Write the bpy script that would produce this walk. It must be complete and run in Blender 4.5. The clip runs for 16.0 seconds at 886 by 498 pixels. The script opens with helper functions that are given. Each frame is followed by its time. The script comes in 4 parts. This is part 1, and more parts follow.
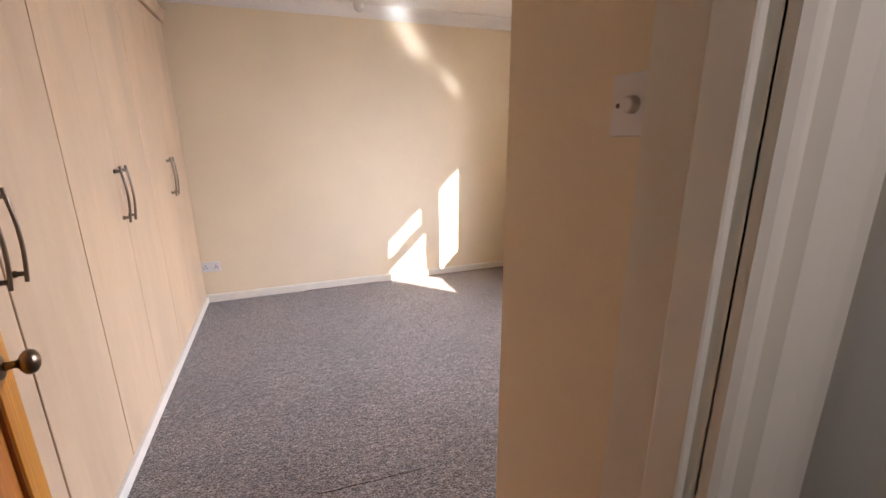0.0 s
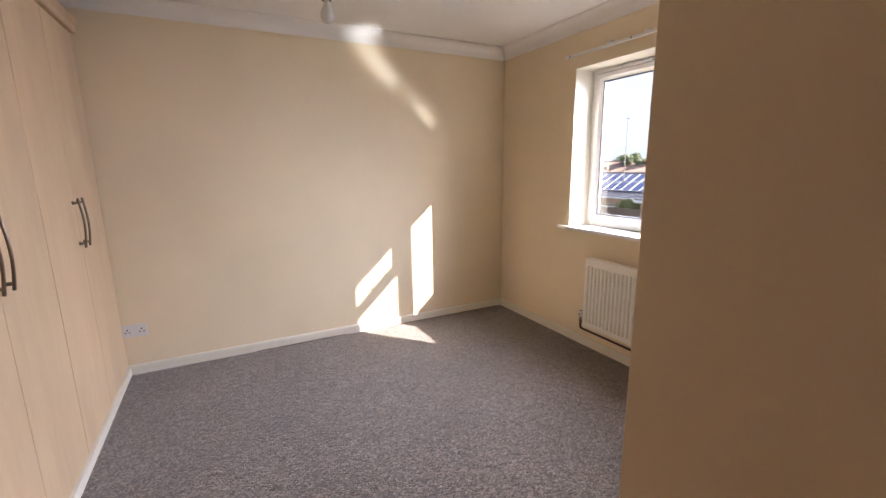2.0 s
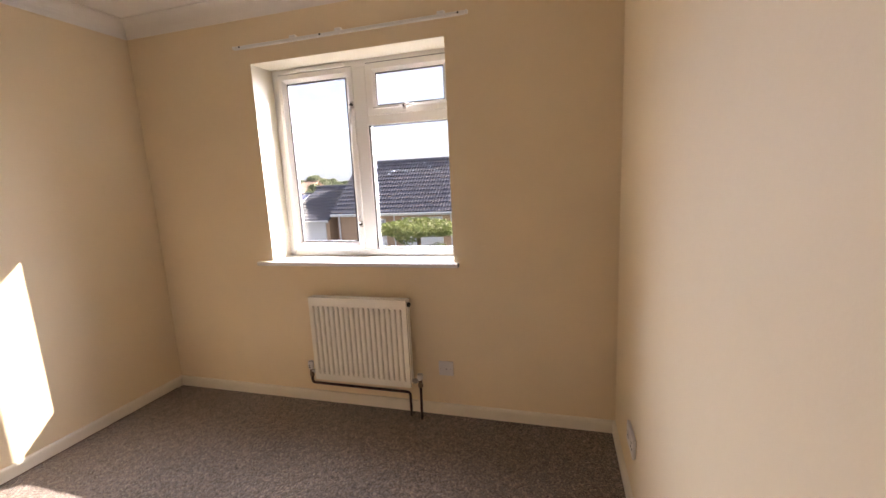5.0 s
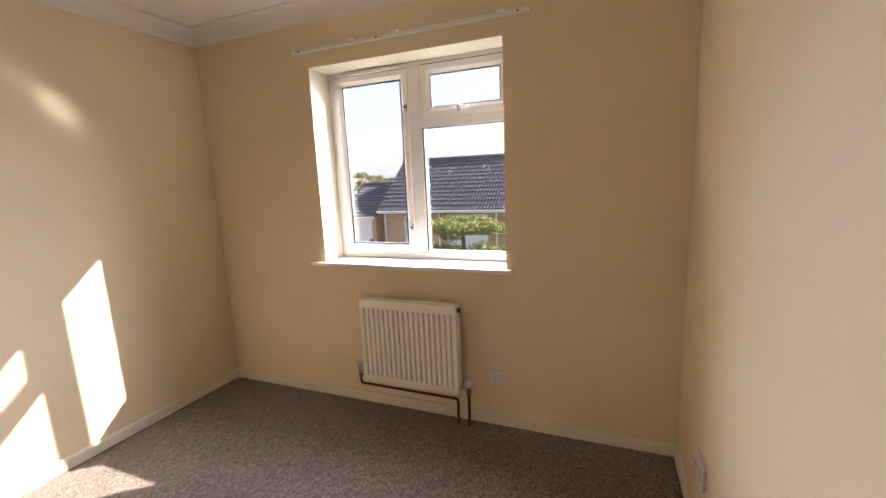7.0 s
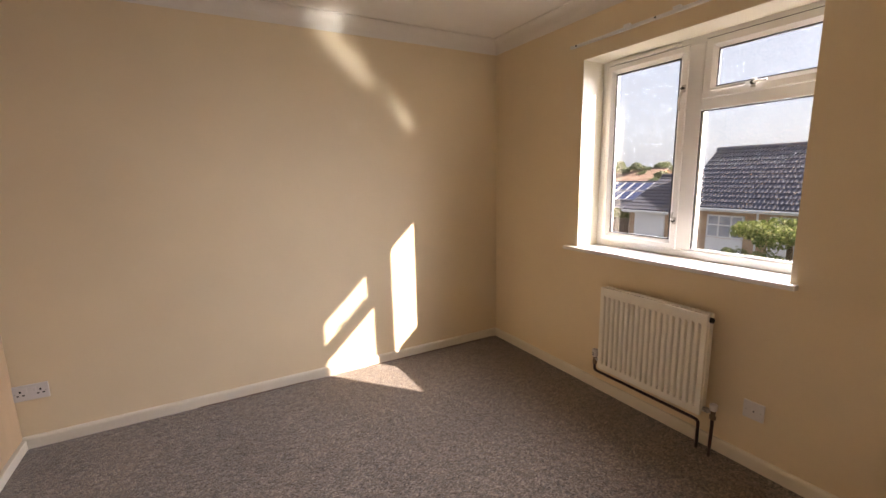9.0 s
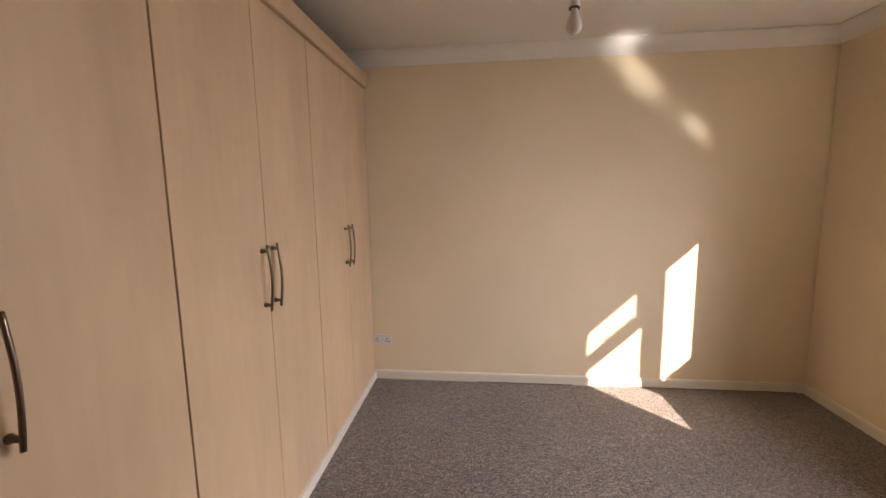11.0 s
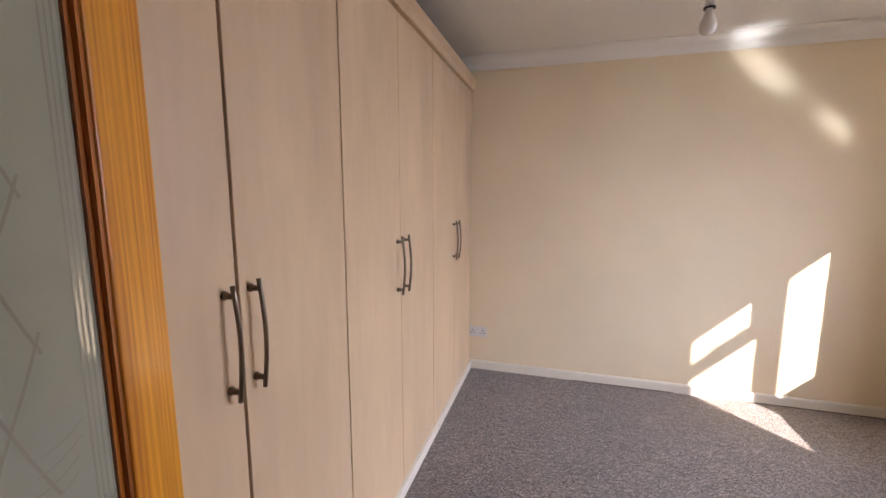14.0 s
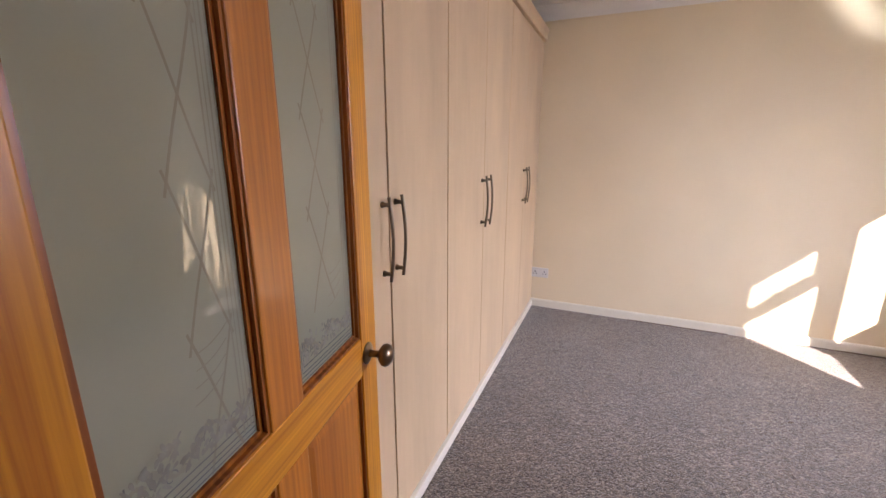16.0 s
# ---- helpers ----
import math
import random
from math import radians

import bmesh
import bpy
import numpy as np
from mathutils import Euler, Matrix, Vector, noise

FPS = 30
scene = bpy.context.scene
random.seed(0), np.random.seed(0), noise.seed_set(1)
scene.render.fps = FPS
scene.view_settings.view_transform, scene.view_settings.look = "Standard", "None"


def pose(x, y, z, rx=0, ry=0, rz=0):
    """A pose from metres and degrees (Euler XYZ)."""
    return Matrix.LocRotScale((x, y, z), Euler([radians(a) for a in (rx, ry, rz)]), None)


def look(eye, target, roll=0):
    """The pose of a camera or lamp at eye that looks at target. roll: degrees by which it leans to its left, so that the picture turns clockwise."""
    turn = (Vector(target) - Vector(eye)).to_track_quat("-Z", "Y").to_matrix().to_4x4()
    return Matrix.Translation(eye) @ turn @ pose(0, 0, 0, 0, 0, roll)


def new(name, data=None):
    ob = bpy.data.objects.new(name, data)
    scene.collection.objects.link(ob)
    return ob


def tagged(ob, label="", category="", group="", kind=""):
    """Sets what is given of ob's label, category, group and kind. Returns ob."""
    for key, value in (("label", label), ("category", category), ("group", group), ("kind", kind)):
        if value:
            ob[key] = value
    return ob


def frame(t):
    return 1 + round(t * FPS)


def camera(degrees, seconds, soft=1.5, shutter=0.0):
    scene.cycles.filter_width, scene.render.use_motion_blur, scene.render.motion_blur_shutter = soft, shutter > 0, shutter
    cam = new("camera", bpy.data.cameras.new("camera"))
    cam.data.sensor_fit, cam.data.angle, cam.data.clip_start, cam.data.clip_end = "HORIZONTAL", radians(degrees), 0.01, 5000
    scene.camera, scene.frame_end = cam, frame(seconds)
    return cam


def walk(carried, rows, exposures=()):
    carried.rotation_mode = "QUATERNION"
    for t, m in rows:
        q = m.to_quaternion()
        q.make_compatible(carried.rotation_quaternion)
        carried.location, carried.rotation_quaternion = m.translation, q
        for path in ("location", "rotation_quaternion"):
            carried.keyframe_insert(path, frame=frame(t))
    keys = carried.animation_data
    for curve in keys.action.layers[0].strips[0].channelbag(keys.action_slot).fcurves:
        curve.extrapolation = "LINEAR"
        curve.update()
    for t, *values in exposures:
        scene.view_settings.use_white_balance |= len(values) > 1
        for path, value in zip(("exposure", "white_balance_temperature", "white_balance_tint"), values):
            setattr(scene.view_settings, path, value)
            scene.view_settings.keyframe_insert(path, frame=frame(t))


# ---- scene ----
cam = camera(93.6, 16.0)
PATH = [
    (0, (0.43, 0.201, 1.363), (1.116, 2.006, 0.841), -0.4),
    (0.5, (0.367, 0.261, 1.38), (0.959, 2.107, 0.889), -0.2),
    (1, (0.353, 0.348, 1.382), (0.945, 2.202, 0.919), 0.0),
    (1.5, (0.373, 0.506, 1.381), (1.075, 2.329, 0.955), -0.2),
    (2, (0.402, 0.693, 1.383), (1.317, 2.428, 0.993), -0.7),
    (2.5, (0.422, 0.846, 1.386), (1.605, 2.415, 1.012), -1.3),
    (3, (0.433, 1.019, 1.389), (1.884, 2.346, 1.023), -2.1),
    (3.5, (0.485, 1.127, 1.393), (2.127, 2.202, 1.008), -2.6),
    (4, (0.588, 1.212, 1.392), (2.357, 2.06, 1.001), -2.8),
    (4.2, (0.605, 1.254, 1.37), (2.417, 2.007, 0.987), -2.8),
    (6.3, (0.647, 1.433, 1.386), (2.562, 1.913, 1.065), -2.8),
    (6.5, (0.651, 1.433, 1.404), (2.545, 1.978, 1.066), -2.9),
    (7, (0.671, 1.437, 1.409), (2.497, 2.178, 1.068), -2.5),
    (7.5, (0.707, 1.368, 1.409), (2.396, 2.381, 1.056), -2.2),
    (8, (0.705, 1.292, 1.41), (2.195, 2.575, 1.044), -2.1),
    (8.5, (0.691, 1.23, 1.421), (1.941, 2.747, 1.054), -2.0),
    (9, (0.685, 1.183, 1.389), (1.657, 2.896, 1.044), -1.2),
    (9.5, (0.608, 1.128, 1.448), (1.307, 2.967, 1.087), -1.5),
    (10, (0.598, 1.021, 1.408), (0.978, 2.961, 1.104), -0.4),
    (10.2, (0.615, 1.01, 1.415), (0.865, 2.974, 1.131), -0.6),
    (12.3, (0.457, 1.02, 1.439), (-0.119, 2.916, 1.163), -0.7),
    (12.5, (0.457, 1.022, 1.434), (-0.138, 2.911, 1.157), -0.8),
    (13, (0.442, 0.983, 1.438), (-0.166, 2.868, 1.157), -0.7),
    (13.5, (0.425, 0.919, 1.443), (-0.152, 2.814, 1.169), -0.4),
    (14, (0.395, 0.851, 1.44), (-0.143, 2.756, 1.16), -0.0),
    (14.5, (0.359, 0.783, 1.431), (-0.158, 2.691, 1.123), 0.3),
    (15, (0.329, 0.69, 1.422), (-0.182, 2.592, 1.073), 0.4),
    (15.5, (0.334, 0.567, 1.404), (-0.204, 2.446, 0.98), 0.1),
    (16, (0.358, 0.491, 1.388), (-0.394, 2.281, 0.907), 0.0),
]
walk(cam, [(t, look(e, a, r)) for t, e, a, r in PATH], [(0.0, 2.79, 7250, 27), (1.0, 2.62, 7450, 28), (2.0, 2.38, 7150, 24), (2.5, 2.23, 7150, 20), (3.5, 2.23, 7300, 20), (4.0, 2.33, 7450, 22), (6.5, 2.25, 8150, 27), (7.0, 2.2, 7950, 24), (8.5, 1.95, 8200, 25), (9.0, 1.9, 8600, 26), (10.0, 1.85, 9400, 30), (12.5, 2.27, 7150, 25), (15.0, 2.45, 7150, 27), (16.0, 2.6, 7250, 28)])

# ---- world and sun ----
SUN = Vector((0.841, -1.0, 0.80)).normalized()
world = bpy.data.worlds.new("world")
scene.world = world
world.use_nodes = True
wn = world.node_tree.nodes
sky = wn.new("ShaderNodeTexSky")
sky.sky_type = "NISHITA"
sky.sun_disc = False
sky.dust_density = 2.5
sky.air_density = 0.8
sky.sun_elevation = math.asin(SUN.z)
sky.sun_rotation = math.atan2(SUN.x, SUN.y)
haze = wn.new("ShaderNodeMixRGB")
haze.inputs[0].default_value = 0.5
haze.inputs[2].default_value = (5.2, 7.0, 9.6, 1)
wn["Background"].inputs[1].default_value = 0.05
world.node_tree.links.new(sky.outputs[0], haze.inputs[1])
world.node_tree.links.new(haze.outputs[0], wn["Background"].inputs[0])

sun_data = bpy.data.lights.new("sun", "SUN")
sun_data.energy = 5.0
sun_data.angle = radians(0.5)
sun_data.color = (1.0, 0.99, 0.97)
sun = new("sun", sun_data)
sun.matrix_world = look((6, -4, 6), Vector((6, -4, 6)) - SUN)

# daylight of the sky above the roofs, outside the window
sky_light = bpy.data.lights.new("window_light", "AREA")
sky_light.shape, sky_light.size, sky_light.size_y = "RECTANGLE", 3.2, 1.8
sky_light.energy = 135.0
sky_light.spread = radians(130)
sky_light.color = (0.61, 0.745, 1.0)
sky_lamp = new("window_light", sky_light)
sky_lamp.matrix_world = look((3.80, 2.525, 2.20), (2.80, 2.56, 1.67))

# lamps added for sun glinting off the glossy sill board, to wall and ceiling
def sill_glint_lamp(at, along, size, watts, soft):
    d = bpy.data.lights.new("sill_glint_lamp", "AREA")
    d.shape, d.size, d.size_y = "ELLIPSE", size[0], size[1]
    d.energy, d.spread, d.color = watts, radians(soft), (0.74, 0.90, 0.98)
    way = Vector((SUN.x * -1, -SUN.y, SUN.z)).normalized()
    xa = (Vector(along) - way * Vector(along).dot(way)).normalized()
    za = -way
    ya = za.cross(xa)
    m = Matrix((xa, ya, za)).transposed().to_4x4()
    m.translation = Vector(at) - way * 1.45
    new("sill_glint_lamp", d).matrix_world = m


sill_glint_lamp((2.015, 4.0, 1.79), (-0.13, 0, 0.15), (0.24, 0.06), 0.015, 6)
sill_glint_lamp((1.64, 4.0, 2.13), (-0.15, 0, 0.13), (0.22, 0.12), 0.021, 8)
sill_glint_lamp((1.50, 4.0, 2.27), (-0.15, 0, 0.11), (0.20, 0.09), 0.010, 8)
sill_glint_lamp((1.43, 4.0, 2.45), (-0.16, 0, 0.05), (0.20, 0.10), 0.018, 8)

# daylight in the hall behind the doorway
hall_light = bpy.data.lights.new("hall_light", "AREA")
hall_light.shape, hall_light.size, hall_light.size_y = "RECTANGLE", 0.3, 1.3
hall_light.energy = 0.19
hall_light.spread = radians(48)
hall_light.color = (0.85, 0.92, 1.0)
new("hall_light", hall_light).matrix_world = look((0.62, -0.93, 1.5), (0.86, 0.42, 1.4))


# ---- materials ----
def mat(name, color, rough=0.6, metal=0.0, var=0.06, scale=6.0, bump=0.0, bscale=60.0, coat=0.0, spec=0.5, fine=0.0):
    """Principled paint with two scales of colour variation and a fine relief."""
    m = bpy.data.materials.new(name)
    m.use_nodes = True
    n, l = m.node_tree.nodes, m.node_tree.links
    p = n["Principled BSDF"]
    p.inputs["Roughness"].default_value = rough
    p.inputs["Metallic"].default_value = metal
    p.inputs["Coat Weight"].default_value = coat
    p.inputs["Coat Roughness"].default_value = 0.08
    p.inputs["Specular IOR Level"].default_value = spec
    tc = n.new("ShaderNodeTexCoord")
    big = n.new("ShaderNodeTexNoise")
    big.inputs["Scale"].default_value = scale
    big.inputs["Detail"].default_value = 5
    l.new(tc.outputs["Object"], big.inputs["Vector"])
    small = n.new("ShaderNodeTexNoise")
    small.inputs["Scale"].default_value = bscale
    small.inputs["Detail"].default_value = 4
    l.new(tc.outputs["Object"], small.inputs["Vector"])
    mixf = n.new("ShaderNodeMath")
    mixf.operation = "MULTIPLY_ADD"
    l.new(small.outputs[0], mixf.inputs[0])
    mixf.inputs[1].default_value = fine
    l.new(big.outputs[0], mixf.inputs[2])
    ramp = n.new("ShaderNodeValToRGB")
    c = Vector(color)
    ramp.color_ramp.elements[0].position, ramp.color_ramp.elements[1].position = 0.3, 0.7 + fine
    ramp.color_ramp.elements[0].color = (*(c * (1 - var)), 1)
    ramp.color_ramp.elements[1].color = (*[min(1, v * (1 + var)) for v in c], 1)
    l.new(mixf.outputs[0], ramp.inputs[0])
    l.new(ramp.outputs[0], p.inputs["Base Color"])
    if bump:
        b = n.new("ShaderNodeBump")
        b.inputs["Strength"].default_value = bump
        b.inputs["Distance"].default_value = 0.004
        l.new(small.outputs[0], b.inputs["Height"])
        l.new(b.outputs[0], p.inputs["Normal"])
    return m


def grain(name, dark, light, rough, axis="Z", stretch=14.0, scale=6.0, wave=0.0, coat=0.0, bump=0.1, island=0.0, across="Y"):
    """Wood: noise drawn out along one axis, with growth rings if wave is given."""
    m = bpy.data.materials.new(name)
    m.use_nodes = True
    n, l = m.node_tree.nodes, m.node_tree.links
    p = n["Principled BSDF"]
    p.inputs["Roughness"].default_value = rough
    p.inputs["Coat Weight"].default_value = coat
    p.inputs["Coat Roughness"].default_value = 0.12
    tc = n.new("ShaderNodeTexCoord")
    mp = n.new("ShaderNodeMapping")
    s = [scale] * 3
    s["XYZ".index(axis)] = scale / stretch
    mp.inputs["Scale"].default_value = s
    l.new(tc.outputs["Object"], mp.inputs["Vector"])
    a = n.new("ShaderNodeTexNoise")
    a.inputs["Scale"].default_value = 1.0
    a.inputs["Detail"].default_value = 6
    a.inputs["Roughness"].default_value = 0.6
    l.new(mp.outputs[0], a.inputs["Vector"])
    b = n.new("ShaderNodeTexNoise")
    b.inputs["Scale"].default_value = 9.0
    b.inputs["Detail"].default_value = 3
    l.new(mp.outputs[0], b.inputs["Vector"])
    f = n.new("ShaderNodeMath")
    f.operation = "MULTIPLY_ADD"
    l.new(b.outputs[0], f.inputs[0])
    f.inputs[1].default_value = 0.35
    l.new(a.outputs[0], f.inputs[2])
    out = f.outputs[0]
    if wave:
        w = n.new("ShaderNodeTexWave")
        w.bands_direction = across
        w.inputs["Scale"].default_value = 0.9
        w.inputs["Distortion"].default_value = 7.0
        w.inputs["Detail"].default_value = 2.0
        l.new(mp.outputs[0], w.inputs["Vector"])
        g = n.new("ShaderNodeMath")
        g.operation = "MULTIPLY_ADD"
        l.new(w.outputs["Fac"], g.inputs[0])
        g.inputs[1].default_value = wave
        l.new(out, g.inputs[2])
        out = g.outputs[0]
    ramp = n.new("ShaderNodeValToRGB")
    e = ramp.color_ramp.elements
    e[0].position, e[1].position = 0.42, 0.95 + wave * 0.6
    e[0].color, e[1].color = (*light, 1), (*dark, 1)
    l.new(out, ramp.inputs[0])
    col = ramp.outputs[0]
    if island:
        info = n.new("ShaderNodeObjectInfo")
        mr = n.new("ShaderNodeMapRange")
        mr.inputs["To Min"].default_value = 1 - island
        mr.inputs["To Max"].default_value = 1 + island * 0.4
        l.new(info.outputs["Random"], mr.inputs["Value"])
        hs = n.new("ShaderNodeHueSaturation")
        l.new(mr.outputs[0], hs.inputs["Value"])
        l.new(col, hs.inputs["Color"])
        col = hs.outputs[0]
    l.new(col, p.inputs["Base Color"])
    bp = n.new("ShaderNodeBump")
    bp.inputs["Strength"].default_value = bump
    bp.inputs["Distance"].default_value = 0.001
    l.new(out, bp.inputs["Height"])
    l.new(bp.outputs[0], p.inputs["Normal"])
    return m


def knots(m, dark, amount):
    """Sparse small upright flecks, and broad soft clouds, over a wood's own colour."""
    n, l = m.node_tree.nodes, m.node_tree.links
    p = n["Principled BSDF"]
    col = p.inputs["Base Color"].links[0].from_socket
    tc = n.new("ShaderNodeTexCoord")
    mp = n.new("ShaderNodeMapping")
    mp.inputs["Scale"].default_value = (4.6, 4.6, 1.9)
    l.new(tc.outputs["Object"], mp.inputs["Vector"])
    v = n.new("ShaderNodeTexVoronoi")
    v.inputs["Scale"].default_value = 1.0
    l.new(mp.outputs[0], v.inputs["Vector"])
    r = n.new("ShaderNodeMapRange")
    r.inputs["From Min"].default_value, r.inputs["From Max"].default_value = 0.02, 0.075
    r.inputs["To Min"].default_value, r.inputs["To Max"].default_value = amount, 0.0
    l.new(v.outputs["Distance"], r.inputs["Value"])
    mx = n.new("ShaderNodeMixRGB")
    mx.inputs[2].default_value = (*dark, 1)
    l.new(r.outputs[0], mx.inputs[0])
    l.new(col, mx.inputs[1])
    cl = n.new("ShaderNodeTexNoise")
    cl.inputs["Scale"].default_value = 1.4
    cl.inputs["Detail"].default_value = 3
    mc = n.new("ShaderNodeMapping")
    mc.inputs["Scale"].default_value = (3.0, 3.0, 0.8)
    l.new(tc.outputs["Object"], mc.inputs["Vector"])
    l.new(mc.outputs[0], cl.inputs["Vector"])
    cr = n.new("ShaderNodeMapRange")
    cr.inputs["From Min"].default_value, cr.inputs["From Max"].default_value = 0.3, 0.7
    cr.inputs["To Min"].default_value, cr.inputs["To Max"].default_value = 0.90, 1.07
    l.new(cl.outputs[0], cr.inputs["Value"])
    hs = n.new("ShaderNodeHueSaturation")
    l.new(cr.outputs[0], hs.inputs["Value"])
    l.new(mx.outputs[0], hs.inputs["Color"])
    l.new(hs.outputs[0], p.inputs["Base Color"])
    return m


def glass_mat(name, tint=(1, 1, 1), rough=0.0):
    """A thin pane: clear, with the gloss of glass."""
    m = bpy.data.materials.new(name)
    m.use_nodes = True
    n, l = m.node_tree.nodes, m.node_tree.links
    n.remove(n["Principled BSDF"])
    t = n.new("ShaderNodeBsdfTransparent")
    t.inputs[0].default_value = (*tint, 1)
    g = n.new("ShaderNodeBsdfGlossy")
    g.inputs["Roughness"].default_value = rough
    lw = n.new("ShaderNodeLayerWeight")
    pw = n.new("ShaderNodeMath")
    pw.operation = "POWER"
    pw.inputs[1].default_value = 4.0
    l.new(lw.outputs["Facing"], pw.inputs[0])
    fr = n.new("ShaderNodeMath")
    fr.operation = "MULTIPLY_ADD"
    fr.inputs[1].default_value, fr.inputs[2].default_value = 0.9, 0.06
    l.new(pw.outputs[0], fr.inputs[0])
    mx = n.new("ShaderNodeMixShader")
    l.new(fr.outputs[0], mx.inputs[0])
    l.new(t.outputs[0], mx.inputs[1])
    l.new(g.outputs[0], mx.inputs[2])
    l.new(mx.outputs[0], n["Material Output"].inputs["Surface"])
    return m


def carpet_mat():
    """Short looped pile in mixed greys and browns."""
    m = bpy.data.materials.new("carpet")
    m.use_nodes = True
    n, l = m.node_tree.nodes, m.node_tree.links
    p = n["Principled BSDF"]
    p.inputs["Roughness"].default_value = 0.95
    p.inputs["Specular IOR Level"].default_value = 0.1
    p.inputs["Sheen Weight"].default_value = 0.42
    p.inputs["Sheen Roughness"].default_value = 0.5
    tc = n.new("ShaderNodeTexCoord")
    warp = n.new("ShaderNodeTexNoise")
    warp.inputs["Scale"].default_value = 30.0
    l.new(tc.outputs["Object"], warp.inputs["Vector"])
    add = n.new("ShaderNodeMixRGB")
    add.blend_type = "LINEAR_LIGHT"
    add.inputs[0].default_value = 0.006
    l.new(tc.outputs["Object"], add.inputs[1])
    l.new(warp.outputs["Color"], add.inputs[2])
    vor = n.new("ShaderNodeTexVoronoi")
    vor.inputs["Scale"].default_value = 160.0
    vor.inputs["Randomness"].default_value = 0.75
    l.new(add.outputs[0], vor.inputs["Vector"])
    sep = n.new("ShaderNodeSeparateColor")
    l.new(vor.outputs["Color"], sep.inputs[0])
    ramp = n.new("ShaderNodeValToRGB")
    e = ramp.color_ramp.elements
    e[0].position, e[0].color = 0.0, (*CARPET_DARK, 1)
    e[1].position, e[1].color = 1.0, (*CARPET_LIGHT, 1)
    k = ramp.color_ramp.elements.new(0.55)
    k.color = (*CARPET_MID, 1)
    l.new(sep.outputs[0], ramp.inputs[0])
    wear = n.new("ShaderNodeTexNoise")
    wear.inputs["Scale"].default_value = 2.2
    wear.inputs["Detail"].default_value = 6
    l.new(tc.outputs["Object"], wear.inputs["Vector"])
    wr = n.new("ShaderNodeMapRange")
    wr.inputs["From Min"].default_value, wr.inputs["From Max"].default_value = 0.3, 0.7
    wr.inputs["To Min"].default_value, wr.inputs["To Max"].default_value = 0.86, 1.12
    l.new(wear.outputs[0], wr.inputs["Value"])
    patch = n.new("ShaderNodeTexNoise")
    patch.inputs["Scale"].default_value = 28.0
    patch.inputs["Detail"].default_value = 3
    l.new(tc.outputs["Object"], patch.inputs["Vector"])
    pr = n.new("ShaderNodeMapRange")
    pr.inputs["From Min"].default_value, pr.inputs["From Max"].default_value = 0.3, 0.7
    pr.inputs["To Min"].default_value, pr.inputs["To Max"].default_value = 0.8, 1.18
    l.new(patch.outputs[0], pr.inputs["Value"])
    mul = n.new("ShaderNodeMath")
    mul.operation = "MULTIPLY"
    l.new(wr.outputs[0], mul.inputs[0])
    l.new(pr.outputs[0], mul.inputs[1])
    hs = n.new("ShaderNodeHueSaturation")
    l.new(mul.outputs[0], hs.inputs["Value"])
    l.new(ramp.outputs[0], hs.inputs["Color"])
    l.new(hs.outputs[0], p.inputs["Base Color"])
    bp = n.new("ShaderNodeBump")
    bp.invert = True
    bp.inputs["Strength"].default_value = 1.0
    bp.inputs["Distance"].default_value = 0.005
    l.new(vor.outputs["Distance"], bp.inputs["Height"])
    bp2 = n.new("ShaderNodeBump")
    bp2.inputs["Strength"].default_value = 0.5
    bp2.inputs["Distance"].default_value = 0.008
    l.new(patch.outputs[0], bp2.inputs["Height"])
    l.new(bp.outputs[0], bp2.inputs["Normal"])
    l.new(bp2.outputs[0], p.inputs["Normal"])
    return m


def brick_mat():
    m = mat("brick_wall", (0.42, 0.25, 0.17), 0.9)
    n, l = m.node_tree.nodes, m.node_tree.links
    p = n["Principled BSDF"]
    tc = n.new("ShaderNodeTexCoord")
    sx = n.new("ShaderNodeSeparateXYZ")
    l.new(tc.outputs["Object"], sx.inputs[0])
    ad = n.new("ShaderNodeMath")
    l.new(sx.outputs[0], ad.inputs[0])
    l.new(sx.outputs[1], ad.inputs[1])
    cb = n.new("ShaderNodeCombineXYZ")
    l.new(ad.outputs[0], cb.inputs[0])
    l.new(sx.outputs[2], cb.inputs[1])
    b = n.new("ShaderNodeTexBrick")
    b.inputs["Color1"].default_value = (0.56, 0.34, 0.20, 1)
    b.inputs["Color2"].default_value = (0.44, 0.24, 0.14, 1)
    b.inputs["Mortar"].default_value = (0.45, 0.40, 0.34, 1)
    b.inputs["Scale"].default_value = 1.0
    b.inputs["Mortar Size"].default_value = 0.008
    b.inputs["Brick Width"].default_value = 0.225
    b.inputs["Row Height"].default_value = 0.075
    l.new(cb.outputs[0], b.inputs["Vector"])
    l.new(b.outputs["Color"], p.inputs["Base Color"])
    return m


def leaf_mat(name, dark, light):
    m = bpy.data.materials.new(name)
    m.use_nodes = True
    n, l = m.node_tree.nodes, m.node_tree.links
    p = n["Principled BSDF"]
    p.inputs["Roughness"].default_value = 0.55
    g = n.new("ShaderNodeNewGeometry")
    ramp = n.new("ShaderNodeValToRGB")
    ramp.color_ramp.elements[0].color = (*dark, 1)
    ramp.color_ramp.elements[1].color = (*light, 1)
    l.new(g.outputs["Random Per Island"], ramp.inputs[0])
    l.new(ramp.outputs[0], p.inputs["Base Color"])
    tr = n.new("ShaderNodeBsdfTranslucent")
    l.new(ramp.outputs[0], tr.inputs[0])
    mx = n.new("ShaderNodeMixShader")
    mx.inputs[0].default_value = 0.35
    l.new(p.outputs[0], mx.inputs[1])
    l.new(tr.outputs[0], mx.inputs[2])
    l.new(mx.outputs[0], n["Material Output"].inputs["Surface"])
    return m


